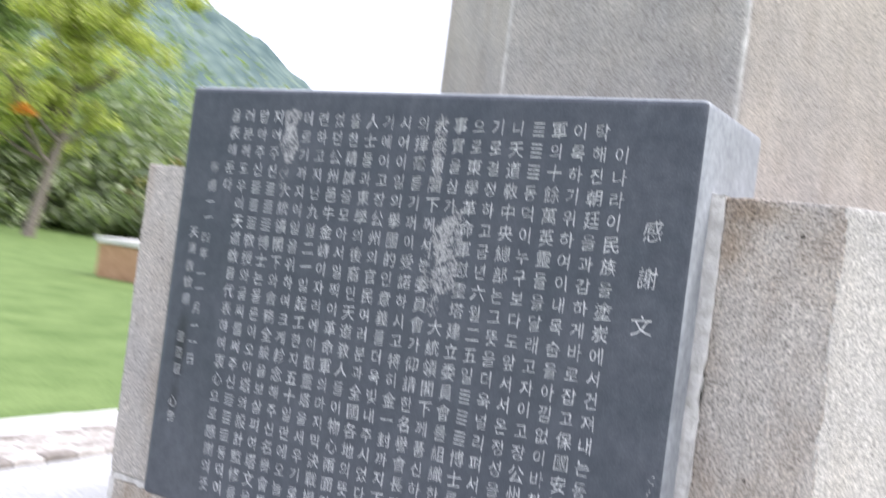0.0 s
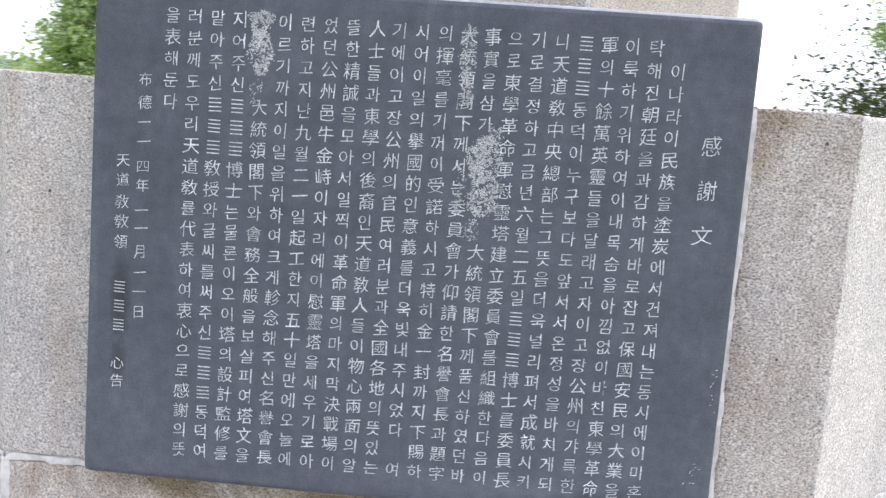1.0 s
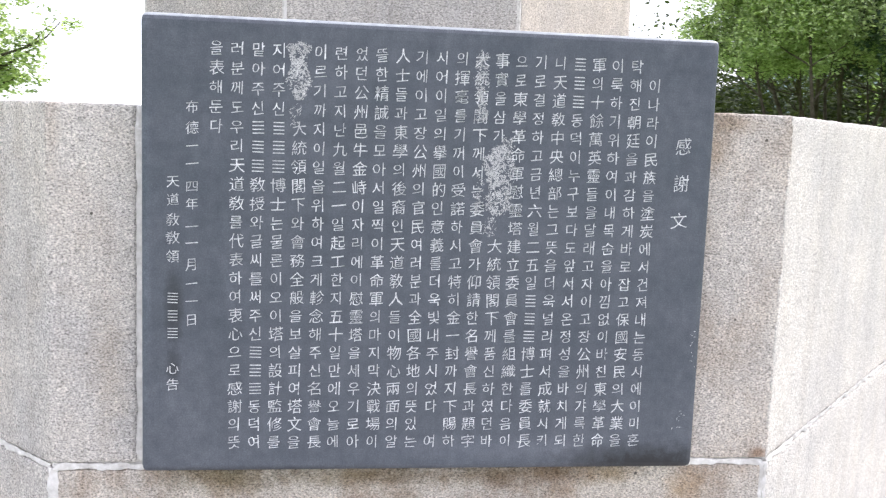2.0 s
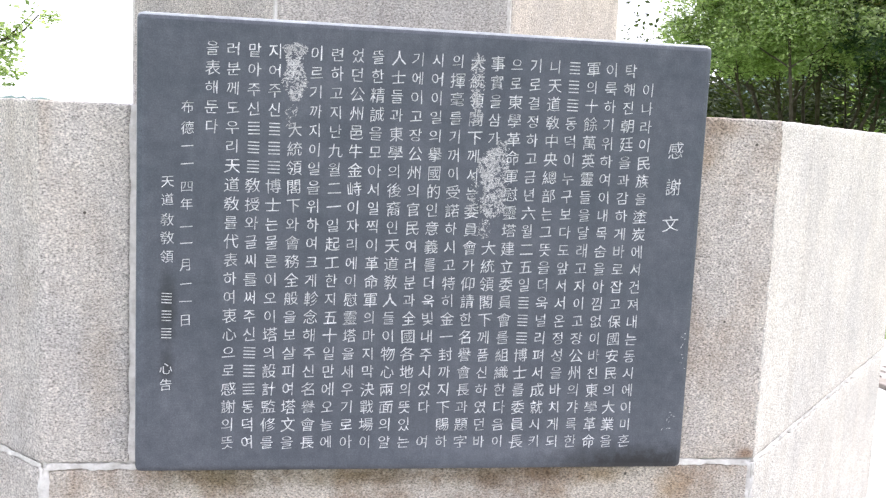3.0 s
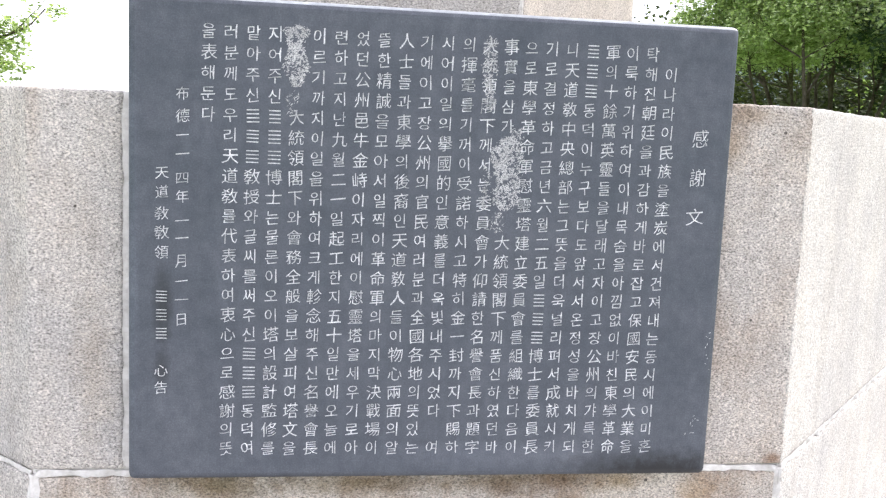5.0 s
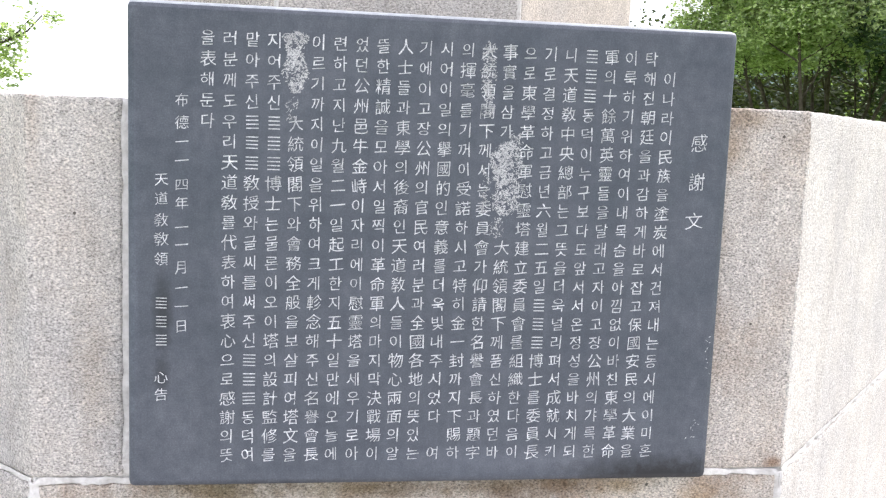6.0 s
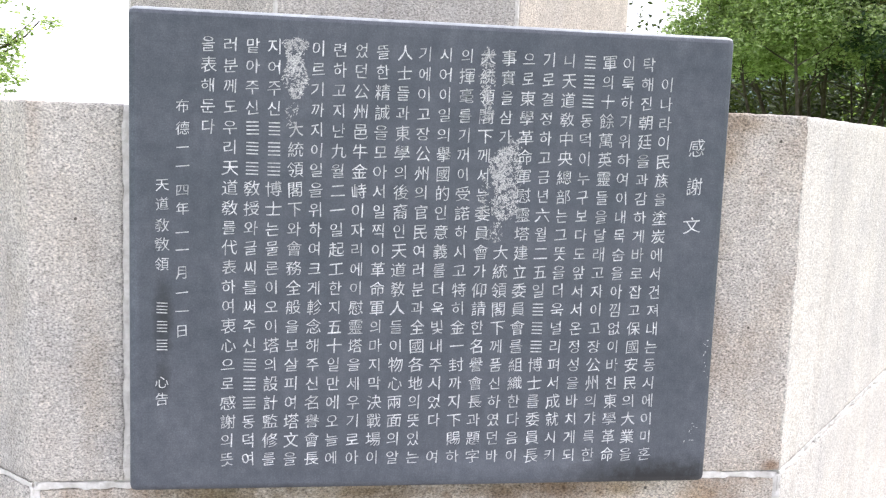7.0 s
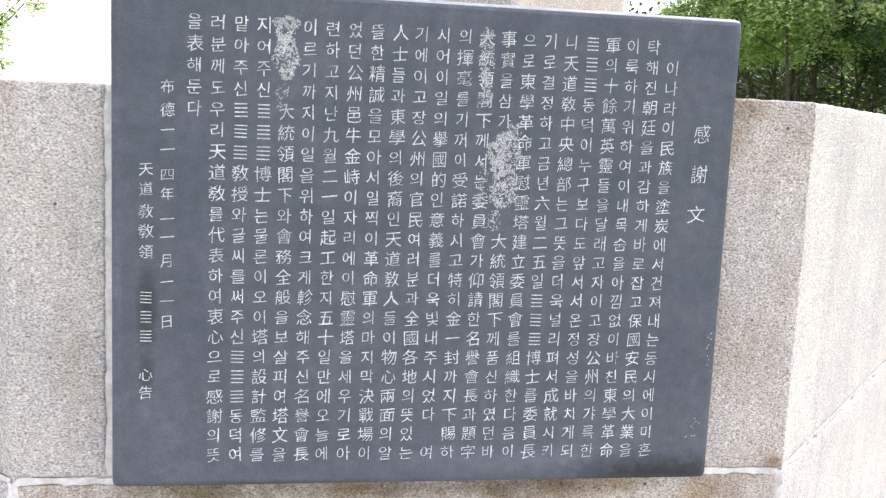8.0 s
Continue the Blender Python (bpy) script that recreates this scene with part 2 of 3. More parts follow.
SAND = plain("joint sand", (0.045, 0.04, 0.033), (0.10, 0.09, 0.075), 60, 0.95)
TERRACOTTA = plain("orange stone", (0.42, 0.24, 0.14), (0.56, 0.34, 0.22), 5, 0.9, 0.2, 0.4, 0.005)
# Cream holds the brightness of the low wall's lit side.
CREAM = plain("cream lit face", (0.66, 0.60, 0.48), (0.78, 0.72, 0.60), 4, 0.9, 0.2, 0.2, 0.003)
CONCRETE = plain("white concrete", (0.50, 0.495, 0.48), (0.62, 0.615, 0.60), 3, 0.9, 0.25, 0.3, 0.002, 40)


# ---- mesh helpers ----
def mesh_of(name, verts, faces, mat, smooth=False):
    me = bpy.data.meshes.new(name)
    me.from_pydata([tuple(v) for v in verts], [], [tuple(f) for f in faces])
    me.materials.append(mat)
    me.validate()
    if smooth:
        me.polygons.foreach_set("use_smooth", [True] * len(me.polygons))
    me.update()
    return me


def part(name, data, mat, parent, label=""):
    """Links a bmesh or a mesh as one object under a thing or a part."""
    if isinstance(data, bmesh.types.BMesh):
        me = bpy.data.meshes.new(name)
        data.to_mesh(me)
        data.free()
        me.materials.append(mat)
    else:
        me = data
    ob = new(name, me)
    ob.parent = parent
    if label:
        tagged(ob, label)
    return ob


def thing(name, at=(0, 0, 0)):
    ob = new(name)
    ob.location = at
    ob.empty_display_size = 0.1
    return ob


def steps(a, b, r, n):
    """Stations from a to b, denser at the two rounded ends."""
    return [a, a + 0.38 * r] + list(np.linspace(a + r, b - r, n + 1)) + [b - 0.38 * r, b]


def block(size, r, cuts, amp=0.0, freq=40.0, shape=None, seed=0.0, open_front=False):
    """A block with rounded, uneven edges: x across, y from the front (0) inwards, z up from 0. shape: a map of plan points."""
    w, d, h = size
    ax = (steps(-w / 2, w / 2, r, cuts[0]), steps(0, d, r, cuts[1]), steps(0, h, r, cuts[2]))
    index, verts, faces = {}, [], []

    def vert(i, j, k):
        if (i, j, k) not in index:
            p = Vector((ax[0][i], ax[1][j], ax[2][k]))
            c = Vector((max(-w / 2 + r, min(w / 2 - r, p.x)), max(r, min(d - r, p.y)), max(r, min(h - r, p.z))))
            n = p - c
            if n.length > 1e-9:
                n.normalize()
                p = c + n * r
            if amp:
                q = Vector((p.x * freq + seed, p.y * freq, p.z * freq + seed * 1.7))
                p = p + n * (amp * (noise.noise(q) + 0.5 * noise.noise(q * 2.3)) - amp * 0.5)
                edge = sum(1 for a, lim in ((abs(p.x), w / 2), (abs(p.z - h / 2), h / 2)) if a > lim - 2.2 * r)
                if edge and p.y < 2 * r:
                    p = p + n * (-amp * 1.4 * max(0, noise.noise(q * 0.35)) - amp * 1.2 * max(0, noise.noise(q * 0.8)))
            index[i, j, k] = len(verts)
            verts.append(p)
        return index[i, j, k]

    nx, ny, nz = len(ax[0]) - 1, len(ax[1]) - 1, len(ax[2]) - 1
    for i in range(nx):
        for k in range(nz):
            if not (open_front and 2 <= i < nx - 2 and 2 <= k < nz - 2):
                faces.append((vert(i, 0, k), vert(i + 1, 0, k), vert(i + 1, 0, k + 1), vert(i, 0, k + 1)))
            faces.append((vert(i, ny, k), vert(i, ny, k + 1), vert(i + 1, ny, k + 1), vert(i + 1, ny, k)))
    for j in range(ny):
        for k in range(nz):
            faces.append((vert(0, j, k), vert(0, j, k + 1), vert(0, j + 1, k + 1), vert(0, j + 1, k)))
            faces.append((vert(nx, j, k), vert(nx, j + 1, k), vert(nx, j + 1, k + 1), vert(nx, j, k + 1)))
    for i in range(nx):
        for j in range(ny):
            faces.append((vert(i, j, 0), vert(i, j + 1, 0), vert(i + 1, j + 1, 0), vert(i + 1, j, 0)))
            faces.append((vert(i, j, nz), vert(i + 1, j, nz), vert(i + 1, j + 1, nz), vert(i, j + 1, nz)))
    if shape:
        verts = [shape(p) for p in verts]
    return verts, faces


def facet_shape(a, b, ia, ib, s0, s1, depth, z0):
    """Maps a block onto the stretch s0..s1 (0..1) of a wall facet with outer ends a, b and inner ends ia, ib."""
    a, b, ia, ib = (Vector(v) for v in (a, b, ia, ib))

    def go(p, w):
        s = s0 + (s1 - s0) * (p.x / w + 0.5)
        t = p.y / depth
        q = a.lerp(b, s).lerp(ia.lerp(ib, s), t)
        return Vector((q.x, q.y, p.z + z0))
    return go


def facet_stone(name, poly, inner, i, s0, s1, z0, z1, depth, mat, parent, cuts=(6, 1, 4), amp=0.0, r=0.008, seed=0.0, label="", rough_top=None):
    a, b, ia, ib = poly[i], poly[(i + 1) % len(poly)], inner[i], inner[(i + 1) % len(poly)]
    w = (Vector(b) - Vector(a)).length * (s1 - s0)
    go = facet_shape(a, b, ia, ib, s0, s1, depth, z0)
    v, f = block((w, depth, z1 - z0), r, cuts, amp, 38.0, lambda p: go(p, w), seed)
    return part(name, mesh_of(name, v, f, mat, True), mat, parent, label)


def inset(poly, d):
    """The polygon moved inwards by d (counter-clockwise order seen from above)."""
    out, n = [], len(poly)
    for i in range(n):
        p, q, s = Vector(poly[i - 1]), Vector(poly[i]), Vector(poly[(i + 1) % n])
        e1, e2 = (q - p).normalized(), (s - q).normalized()
        n1, n2 = Vector((-e1.y, e1.x)), Vector((-e2.y, e2.x))
        m = (n1 + n2).normalized()
        out.append(tuple(q + m * (d / m.dot(n1))))
    return out


def prism(poly, z0, z1):
    n = len(poly)
    v = [(*p, z0) for p in poly] + [(*p, z1) for p in poly]
    f = [(i, (i + 1) % n, n + (i + 1) % n, n + i) for i in range(n)] + [tuple(range(n - 1, -1, -1)), tuple(range(n, 2 * n))]
    return v, f


# ---- ground ----
AX, AY = -1.005, 3.35                 # axis of the monument
GROUND_Z = -0.06


def polar_sheet(radii, sectors, height):
    v, f = [], []
    for r in radii:
        for k in range(sectors):
            a = 2 * math.pi * k / sectors
            x, y = AX + r * math.sin(a), AY + r * math.cos(a)
            v.append((x, y, height(x, y, r, a)))
    for i in range(len(radii) - 1):
        for k in range(sectors):
            k2 = (k + 1) % sectors
            f.append((i * sectors + k, (i + 1) * sectors + k, (i + 1) * sectors + k2, i * sectors + k2))
    return v, f


def lawn_height(x, y, r, a):
    return GROUND_Z + 0.05 * noise.noise((x * 0.12, y * 0.12, 0)) * min(1, max(0, (r - 7) / 10))


v, f = polar_sheet([0.01, 2, 4, 5, 6, 7, 8.5, 10, 12, 14, 17, 20, 25, 30, 36, 44, 55, 80, 150, 400, 1500, 4000], 96, lawn_height)
ground = new("ground", mesh_of("ground", v, f, LAWN, True))
tagged(ground, "mown bright green lawn round the monument", "lawn", kind="structure")

HALF = 3.70                           # half the side of the white platform
FRONT = -4.5                          # the platform reaches this far forward
v, f = block((2 * HALF, AY + HALF - FRONT, 0.16), 0.012, (12, 12, 1))
platform = new("pavement", mesh_of("pavement", v, f, CONCRETE, True))
platform.location = (AX, FRONT, -0.16)
tagged(platform, "smooth white concrete pavement under the monument", "pavement", kind="structure")


# ---- pedestal: an octagonal granite wall ----
OCT = [(AX + x, y) for x, y in ((-0.772, 1.494), (0.775, 1.494), (1.84, 2.63), (1.84, 4.08), (0.775, 5.21), (-0.772, 5.21), (-1.84, 4.08), (-1.84, 2.63))]
DEPTH, JOINT_Z, TOP_Z = 0.30, 0.902, 1.652
OCT_IN = inset(OCT, DEPTH)
pedestal = tagged(thing("pedestal", (0, 0, 0)), "octagonal pedestal of bush-hammered grey granite with pale mortar joints", "pedestal")
v, f = prism(inset(OCT, 0.009), 0.0, TOP_Z - 0.03)
part("mortar_core", mesh_of("mortar_core", v, f, MORTAR), MORTAR, pedestal, "pale cement mortar")
for i in range(8):
    near = i in (0, 1, 7)
    mat = {0: GRANITE_STAINED_SHADED, 1: GRANITE_PALE, 7: GRANITE}.get(i, GRANITE)
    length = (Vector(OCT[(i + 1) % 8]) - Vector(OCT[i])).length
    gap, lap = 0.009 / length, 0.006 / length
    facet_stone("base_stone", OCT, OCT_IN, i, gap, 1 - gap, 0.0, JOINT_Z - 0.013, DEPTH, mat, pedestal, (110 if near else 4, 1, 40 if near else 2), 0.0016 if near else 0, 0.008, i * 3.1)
    if i == 0:
        left_end = (-1.606 - OCT[0][0]) / length
        right_start = (-0.416 - OCT[0][0]) / length
        facet_stone("wall_stone", OCT, OCT_IN, i, -lap, left_end, JOINT_Z, TOP_Z - 0.014, DEPTH, GRANITE, pedestal, (18, 6, 80), 0.0018, 0.008, 7.7)
        facet_stone("wall_stone", OCT, OCT_IN, i, right_start, 1.0 + lap, JOINT_Z, TOP_Z + 0.017, DEPTH, GRANITE_WARM, pedestal, (20, 6, 80), 0.0018, 0.008, 12.3)
    else:
        facet_stone("wall_stone", OCT, OCT_IN, i, -lap, 1.0 + lap, JOINT_Z, TOP_Z + (0.016 if i == 1 else -0.012 if i == 7 else 0), DEPTH, mat, pedestal, (150 if near else 4, 3, 74 if near else 2), 0.0016 if near else 0, 0.008, i * 5.3)
for i, s0, s1 in ((0, 0.0, 1.0), (1, 0.0, 1.0), (7, 0.0, 1.0)):
    facet_stone("joint_mortar", OCT, OCT_IN, i, s0, s1, JOINT_Z - 0.0165, JOINT_Z + 0.003, DEPTH, MORTAR, pedestal, (220, 1, 5), 0.0042, 0.005, 31 + i, "ragged pale joint mortar")
for i, s0, s1 in ((0, -0.004, 0.011), (0, 0.989, 1.004), (1, -0.004, 0.011), (7, 0.989, 1.004)):
    facet_stone("joint_mortar", OCT, OCT_IN, i, s0, s1, 0.0, JOINT_Z - 0.008, DEPTH, MORTAR, pedestal, (4, 1, 150), 0.0034, 0.004, 41 + i + s0, "ragged pale joint mortar")
# Dark colour stands in for the shade inside the small holes.
PIT = plain("dark pit", (0.09, 0.08, 0.07), (0.15, 0.13, 0.115), 90, 0.95)
for x, z, r in ((-0.289, 1.613, 0.0036), (-0.535, 0.872, 0.0036), (-0.33, 1.22, 0.003), (-1.69, 1.42, 0.003)):
    ring = [(x + r * math.cos(k * 0.7854) * (0.8 + 0.3 * (k % 3)), 1.4915, z + r * math.sin(k * 0.7854)) for k in range(8)]
    part("pit", mesh_of("pit", ring + [(x, 1.4935, z)], [(k, (k + 1) % 8, 8) for k in range(8)], PIT), PIT, pedestal, "shallow pit in the granite, its shade put into colour")
v, f = prism(inset(OCT, 0.26), TOP_Z - 0.04, TOP_Z - 0.012)
part("deck", mesh_of("deck", v, f, GRANITE), GRANITE, pedestal)

# ---- tower shaft behind the plaque ----
tower = tagged(thing("memorial_tower", (0, 0, 0)), "tall octagonal granite tower shaft rising from the pedestal", "tower")
TX, TY = -1.008, 3.22
TOW = [(TX + x, TY + y) for x, y in ((-0.348, -0.835), (0.348, -0.835), (0.867, -0.283), (0.867, 0.36), (0.348, 0.835), (-0.348, 0.835), (-0.815, 0.36), (-0.811, -0.445))]
TOW_IN = inset(TOW, 0.12)
v, f = prism(inset(TOW, 0.003), TOP_Z - 0.03, 7.0)
part("mortar_core", mesh_of("mortar_core", v, f, MORTAR), MORTAR, tower, "pale cement mortar")
for i in range(8):
    mat = {1: TOWER_TAN, 0: TOWER_GREY, 7: GRANITE}.get(i, TOWER_GREY)
    length = (Vector(TOW[(i + 1) % 8]) - Vector(TOW[i])).length
    g = 0.005 / length
    for k, (z0, z1) in enumerate(((1.63, 3.35), (3.362, 5.2), (5.212, 7.0))):
        near = k == 0 and i in (0, 1, 7)
        facet_stone("granite_panel", TOW, TOW_IN, i, g, 1 - g, z0, z1, 0.12, mat, tower, (40 if near else 3, 1, 90 if near else 3), 0.0018 if near else 0, 0.006, i * 2.3 + k)


# ---- the plaque ----
PX0, PX1, PZ0, PZ1, PY, PD = -1.582, -0.438, 0.911, 1.811, 1.417, 0.362
EDGE = 0.013
plaque = tagged(thing("memorial_plaque", ((PX0 + PX1) / 2, PY, PZ0)), "dark slate plaque with engraved vertical text, set in granite wall", "plaque")
PCX = (PX0 + PX1) / 2
v, f = block((PX1 - PX0, PD, PZ1 - PZ0), EDGE, (60, 14, 48), 0.0, 30.0, None, 4.0, True)
slab = part("slab", mesh_of("slab", v, f, SLATE_EDGE, True), SLATE_EDGE, plaque, "sawn slate block, sky sheen put into its pale colour")
slab.data.materials.append(SLATE)
# The upward bevel keeps the pale colour as a painted highlight line.
for q in slab.data.polygons:
    if q.center.y < EDGE * 0.55 and q.normal.z < 0.3:
        q.material_index = 1

COL, ROW, X2, Z1 = 0.0395, 0.0370, -0.6105, 1.7500
DEEP = 0.0014
# vertical lines of the inscription from right to left; a dot is an empty place, a block a blanked name
LINES = [
    ".이나라이民族을塗炭에서건져내는동시에이미혼",
    "탁해진朝廷을과감하게바로잡고保國安民의大業을",
    "이룩하기위하여이내목숨을아낌없이바친東學革命",
    "軍의十餘萬英靈들을달래고자이고장公州의갸륵한",
    "■■■동덕이누구보다도앞서서온정성을바치게되",
    "니天道敎中央總部는그뜻을더욱널리펴서成就시키",
    "기로결정하고금년六월二五일■■■博士를委員長",
    "으로東學革命軍慰靈塔建立委員會를組織한다음이",
    "事實을삼가.....大統領閣下께품신하였던바",
    "大統領閣下께서는委員會가仰請한名譽會長과題字",
    "의揮毫를기꺼이受諾하시고特히金一封까지下賜하",
    "시어이일의擧國的인意義를더욱빛내주시었다.여",
    "기에이고장公州의官民여러분과全國各地의뜻있는",
    "人士들과東學의後裔인天道敎人들이物心兩面의알",
    "뜰한精誠을모아서일찍이革命軍의마지막決戰場이",
    "었던公州邑牛金峙이자리에이慰靈塔을세우기로아",
    "련하고지난九월二一일起工한지五十일만에오늘에",
    "이르기까지이일을위하여크게軫念해주신名譽會長",
    "....大統領閣下와會務全般을보살피여塔文을",
    "지어주신■■■博士는물론이오이塔의設計監修를",
    "맡아주신■■■敎授와글씨를써주신■■■동덕여",
    "러분께도우리天道敎를代表하여衷心으로感謝의뜻",
    "을表해둔다",
]
GLYPHS = {}
random.seed(11)


def cut_glyphs(chars):
    """Outline meshes of the characters, each in a unit square round the origin: points, faces, boundary edges."""
    cu = bpy.data.curves.new("glyphs", "FONT")
    cu.body, cu.resolution_u, cu.space_line = "\n".join(chars + chars[0]), 2, 2.0
    ob = bpy.data.objects.new("glyphs", cu)
    scene.collection.objects.link(ob)
    bpy.context.view_layer.update()
    bm = bmesh.new()
    bm.from_mesh(ob.to_mesh())
    ob.to_mesh_clear()
    bpy.data.objects.remove(ob)
    bpy.data.curves.remove(cu)
    ys = sorted(q.co.y for q in bm.verts)
    low = min(q.co.y for q in bm.verts if q.co.y > -0.9)
    pitch = (low - ys[0]) / len(chars)
    rows = [[] for _ in range(len(chars) + 1)]
    for t in bm.faces:
        rows[min(len(chars), max(0, round((0.38 - t.calc_center_median().y) / pitch)))].append([(q.co.x - 0.5, q.co.y) for q in t.verts])
    bm.free()
    for k, ch in enumerate(chars):
        g = bmesh.new()
        for t in rows[k]:
            g.faces.new([g.verts.new((x, y + k * pitch - 0.38, 0)) for x, y in t])
        bmesh.ops.remove_doubles(g, verts=g.verts, dist=0.0004)
        g.verts.index_update()
        GLYPHS[ch] = ([(q.co.x, q.co.y) for q in g.verts], [tuple(q.index for q in t.verts) for t in g.faces], [tuple(q.index for q in e.verts) for e in g.edges if len(e.link_faces) == 1])
        g.free()


TITLE, DATE, SIGN = "感謝文", "布德一一四年一一月一一日", "天道敎敎領■■■心告"
cut_glyphs("".join(sorted(set("".join(LINES) + TITLE + DATE + SIGN) - set(".■"))))
BARS = [(x, y) for z in (-0.36, -0.13, 0.10, 0.33) for x, y in ((-0.36, z - 0.035), (0.36, z - 0.035), (0.36, z + 0.035), (-0.36, z + 0.035))]
GLYPHS["■"] = (BARS, [(k, k + 1, k + 2, k + 3) for k in (0, 4, 8, 12)], [(k + i, k + (i + 1) % 4) for k in (0, 4, 8, 12) for i in range(4)])


INWARD = {}


def inward(ch):
    """For each outline point of a character the unit way into the stroke."""
    if ch not in INWARD:
        pts, polys, rim = GLYPHS[ch]
        way = [Vector((0, 0)) for _ in pts]
        beside = {}
        for t in polys:
            for k in range(len(t)):
                beside[frozenset((t[k - 1], t[k]))] = t
        for i, j in rim:
            p, q = Vector(pts[i]), Vector(pts[j])
            n = Vector((p.y - q.y, q.x - p.x)).normalized()
            mid = sum((Vector(pts[k]) for k in beside[frozenset((i, j))]), Vector((0, 0))) / len(beside[frozenset((i, j))])
            n = n if n.dot(mid - p) > 0 else -n
            way[i], way[j] = way[i] + n, way[j] + n
        INWARD[ch] = [tuple(n.normalized() if n.length > 1e-6 else n) for n in way]
    return INWARD[ch]


face_v, face_f = [], []


def add_face(points, polys):
    base = len(face_v)
    face_v.extend(points)
    face_f.extend(tuple(base + k for k in t) for t in polys)


def flat(x, z, y=0.0):
    return (x - PCX, y, z - PZ0)


def rect(x0, x1, z0, z1):
    if x1 - x0 > 1e-6 and z1 - z0 > 1e-6:
        add_face([flat(x0, z0), flat(x1, z0), flat(x1, z1), flat(x0, z1)], [(0, 1, 2, 3)])


def carve(ch, cx, cz, size, box, store):
    """Cuts one character into the face inside its cell box; floor and sides of the groove go to store."""
    x0, x1, z0, z1 = box
    pts, polys, rim = GLYPHS[ch]
    size *= 0.93 if "가" <= ch <= "힣" else 0.97
    turn, sx, sz = random.uniform(-0.035, 0.035), random.uniform(0.93, 1.04), random.uniform(0.94, 1.05)
    sd = random.uniform(0, 50)
    for ease in (1.0, 0.5, 0.2, 0.0):
        out = []
        for (a, b), (na, nb) in zip(pts, inward(ch)):
            w = 0.052 * ease if ch != "■" else 0.0
            thin = ease * (0.001 + 0.010 * abs(nb) ** 2 + 0.010 * noise.noise((a * 4 + sd, b * 4, 2))) if ch != "■" else 0.0
            a, b = a + na * thin, b + nb * thin
            a, b = a + w * noise.noise((a * 3 + sd, b * 3, 0)), b + w * noise.noise((a * 3, b * 3 + sd, 5)) + 0.085 * a * (ch != "■")
            a, b = a * sx * size, b * sz * size
            x, z = cx + a * math.cos(turn) - b * math.sin(turn), cz + a * math.sin(turn) + b * math.cos(turn)
            out.append((min(max(x, x0 + 4e-4), x1 - 4e-4), min(max(z, z0 + 4e-4), z1 - 4e-4)))
        bm = bmesh.new()
        corner = [bm.verts.new((x, z, 0)) for x, z in ((x0, z0), (x1, z0), (x1, z1), (x0, z1))]
        for k in range(4):
            bm.edges.new((corner[k], corner[(k + 1) % 4]))
        used = {}
        for e in rim:
            for k in e:
                if k not in used:
                    used[k] = bm.verts.new((*out[k], 0))
            bm.edges.new((used[e[0]], used[e[1]]))
        bmesh.ops.triangle_fill(bm, use_beauty=True, use_dissolve=False, edges=bm.edges[:], normal=(0, 0, 1))
        area = sum(t.calc_area() for t in bm.faces)
        ink = sum(abs(sum(out[t[k - 1]][0] * out[t[k]][1] - out[t[k]][0] * out[t[k - 1]][1] for k in range(len(t)))) / 2 for t in polys)
        good = abs(area + ink - (x1 - x0) * (z1 - z0)) < 0.02 * (x1 - x0) * (z1 - z0)
        if good or ease == 0.0:
            break
        bm.free()
    base = len(store[0])
    if good:
        bm.verts.index_update()
        add_face([flat(q.co.x, q.co.y) for q in bm.verts], [tuple(q.index for q in (t.verts if t.normal.z > 0 else reversed(t.verts))) for t in bm.faces])
        deep = [flat(x, z, DEEP) for x, z in out]
        top = [flat(x, z) for x, z in out]
        store[0].extend(deep + top)
        n = len(out)
        store[1].extend(tuple(base + k for k in t) for t in polys)
        store[1].extend((base + a, base + b, base + n + b, base + n + a) for a, b in rim)
    else:
        store[2].append(ch)
        rect(x0, x1, z0, z1)
        store[0].extend(flat(x, z, -0.0004) for x, z in out)
        store[1].extend(tuple(base + k for k in t) for t in polys)
    bm.free()


def line_of_text(x, half, entries, size):
    """One vertical line: entries of (character, height), cut into the strip x - half .. x + half."""
    store = ([], [], [])
    zt, zb = PZ1 - EDGE, PZ0 + EDGE
    cursor = zt
    for k, (ch, z) in enumerate(entries):
        up = entries[k - 1][1] - z if k else ROW
        down = z - entries[k + 1][1] if k + 1 < len(entries) else ROW
        top, low = min(cursor, z + min(up / 2, ROW * 0.6)), z - min(down / 2, ROW * 0.6)
        rect(x - half[0], x + half[1], top, cursor)
        if ch == ".":
            rect(x - half[0], x + half[1], low, top)
        else:
            one = ([], [], store[2])
            carve(ch, x, z, size, (x - half[0], x + half[1], low, top), one)
            carved.append(mesh_of("character" if ch != "■" else "blank_mark", one[0], one[1], GROOVE))
        cursor = low
    rect(x - half[0], x + half[1], zb, cursor)
    return store[2]


failed, carved = [], []
for n, text in enumerate(LINES):
    failed += line_of_text(X2 - (n - 1) * COL, (COL / 2, COL / 2), [(ch, Z1 - r * ROW) for r, ch in enumerate(text)], 0.0318)
right_edge = X2 + 1.5 * COL
left_edge = X2 - 21.5 * COL
# heading
failed += line_of_text(-0.503, (0.022, 0.022), list(zip(TITLE, (1.594, 1.518, 1.441))), 0.0375)
rect(right_edge, -0.525, PZ0 + EDGE, PZ1 - EDGE)
rect(-0.481, PX1 - EDGE, PZ0 + EDGE, PZ1 - EDGE)
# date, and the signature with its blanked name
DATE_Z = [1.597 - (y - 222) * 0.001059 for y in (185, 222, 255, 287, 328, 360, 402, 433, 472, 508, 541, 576)]
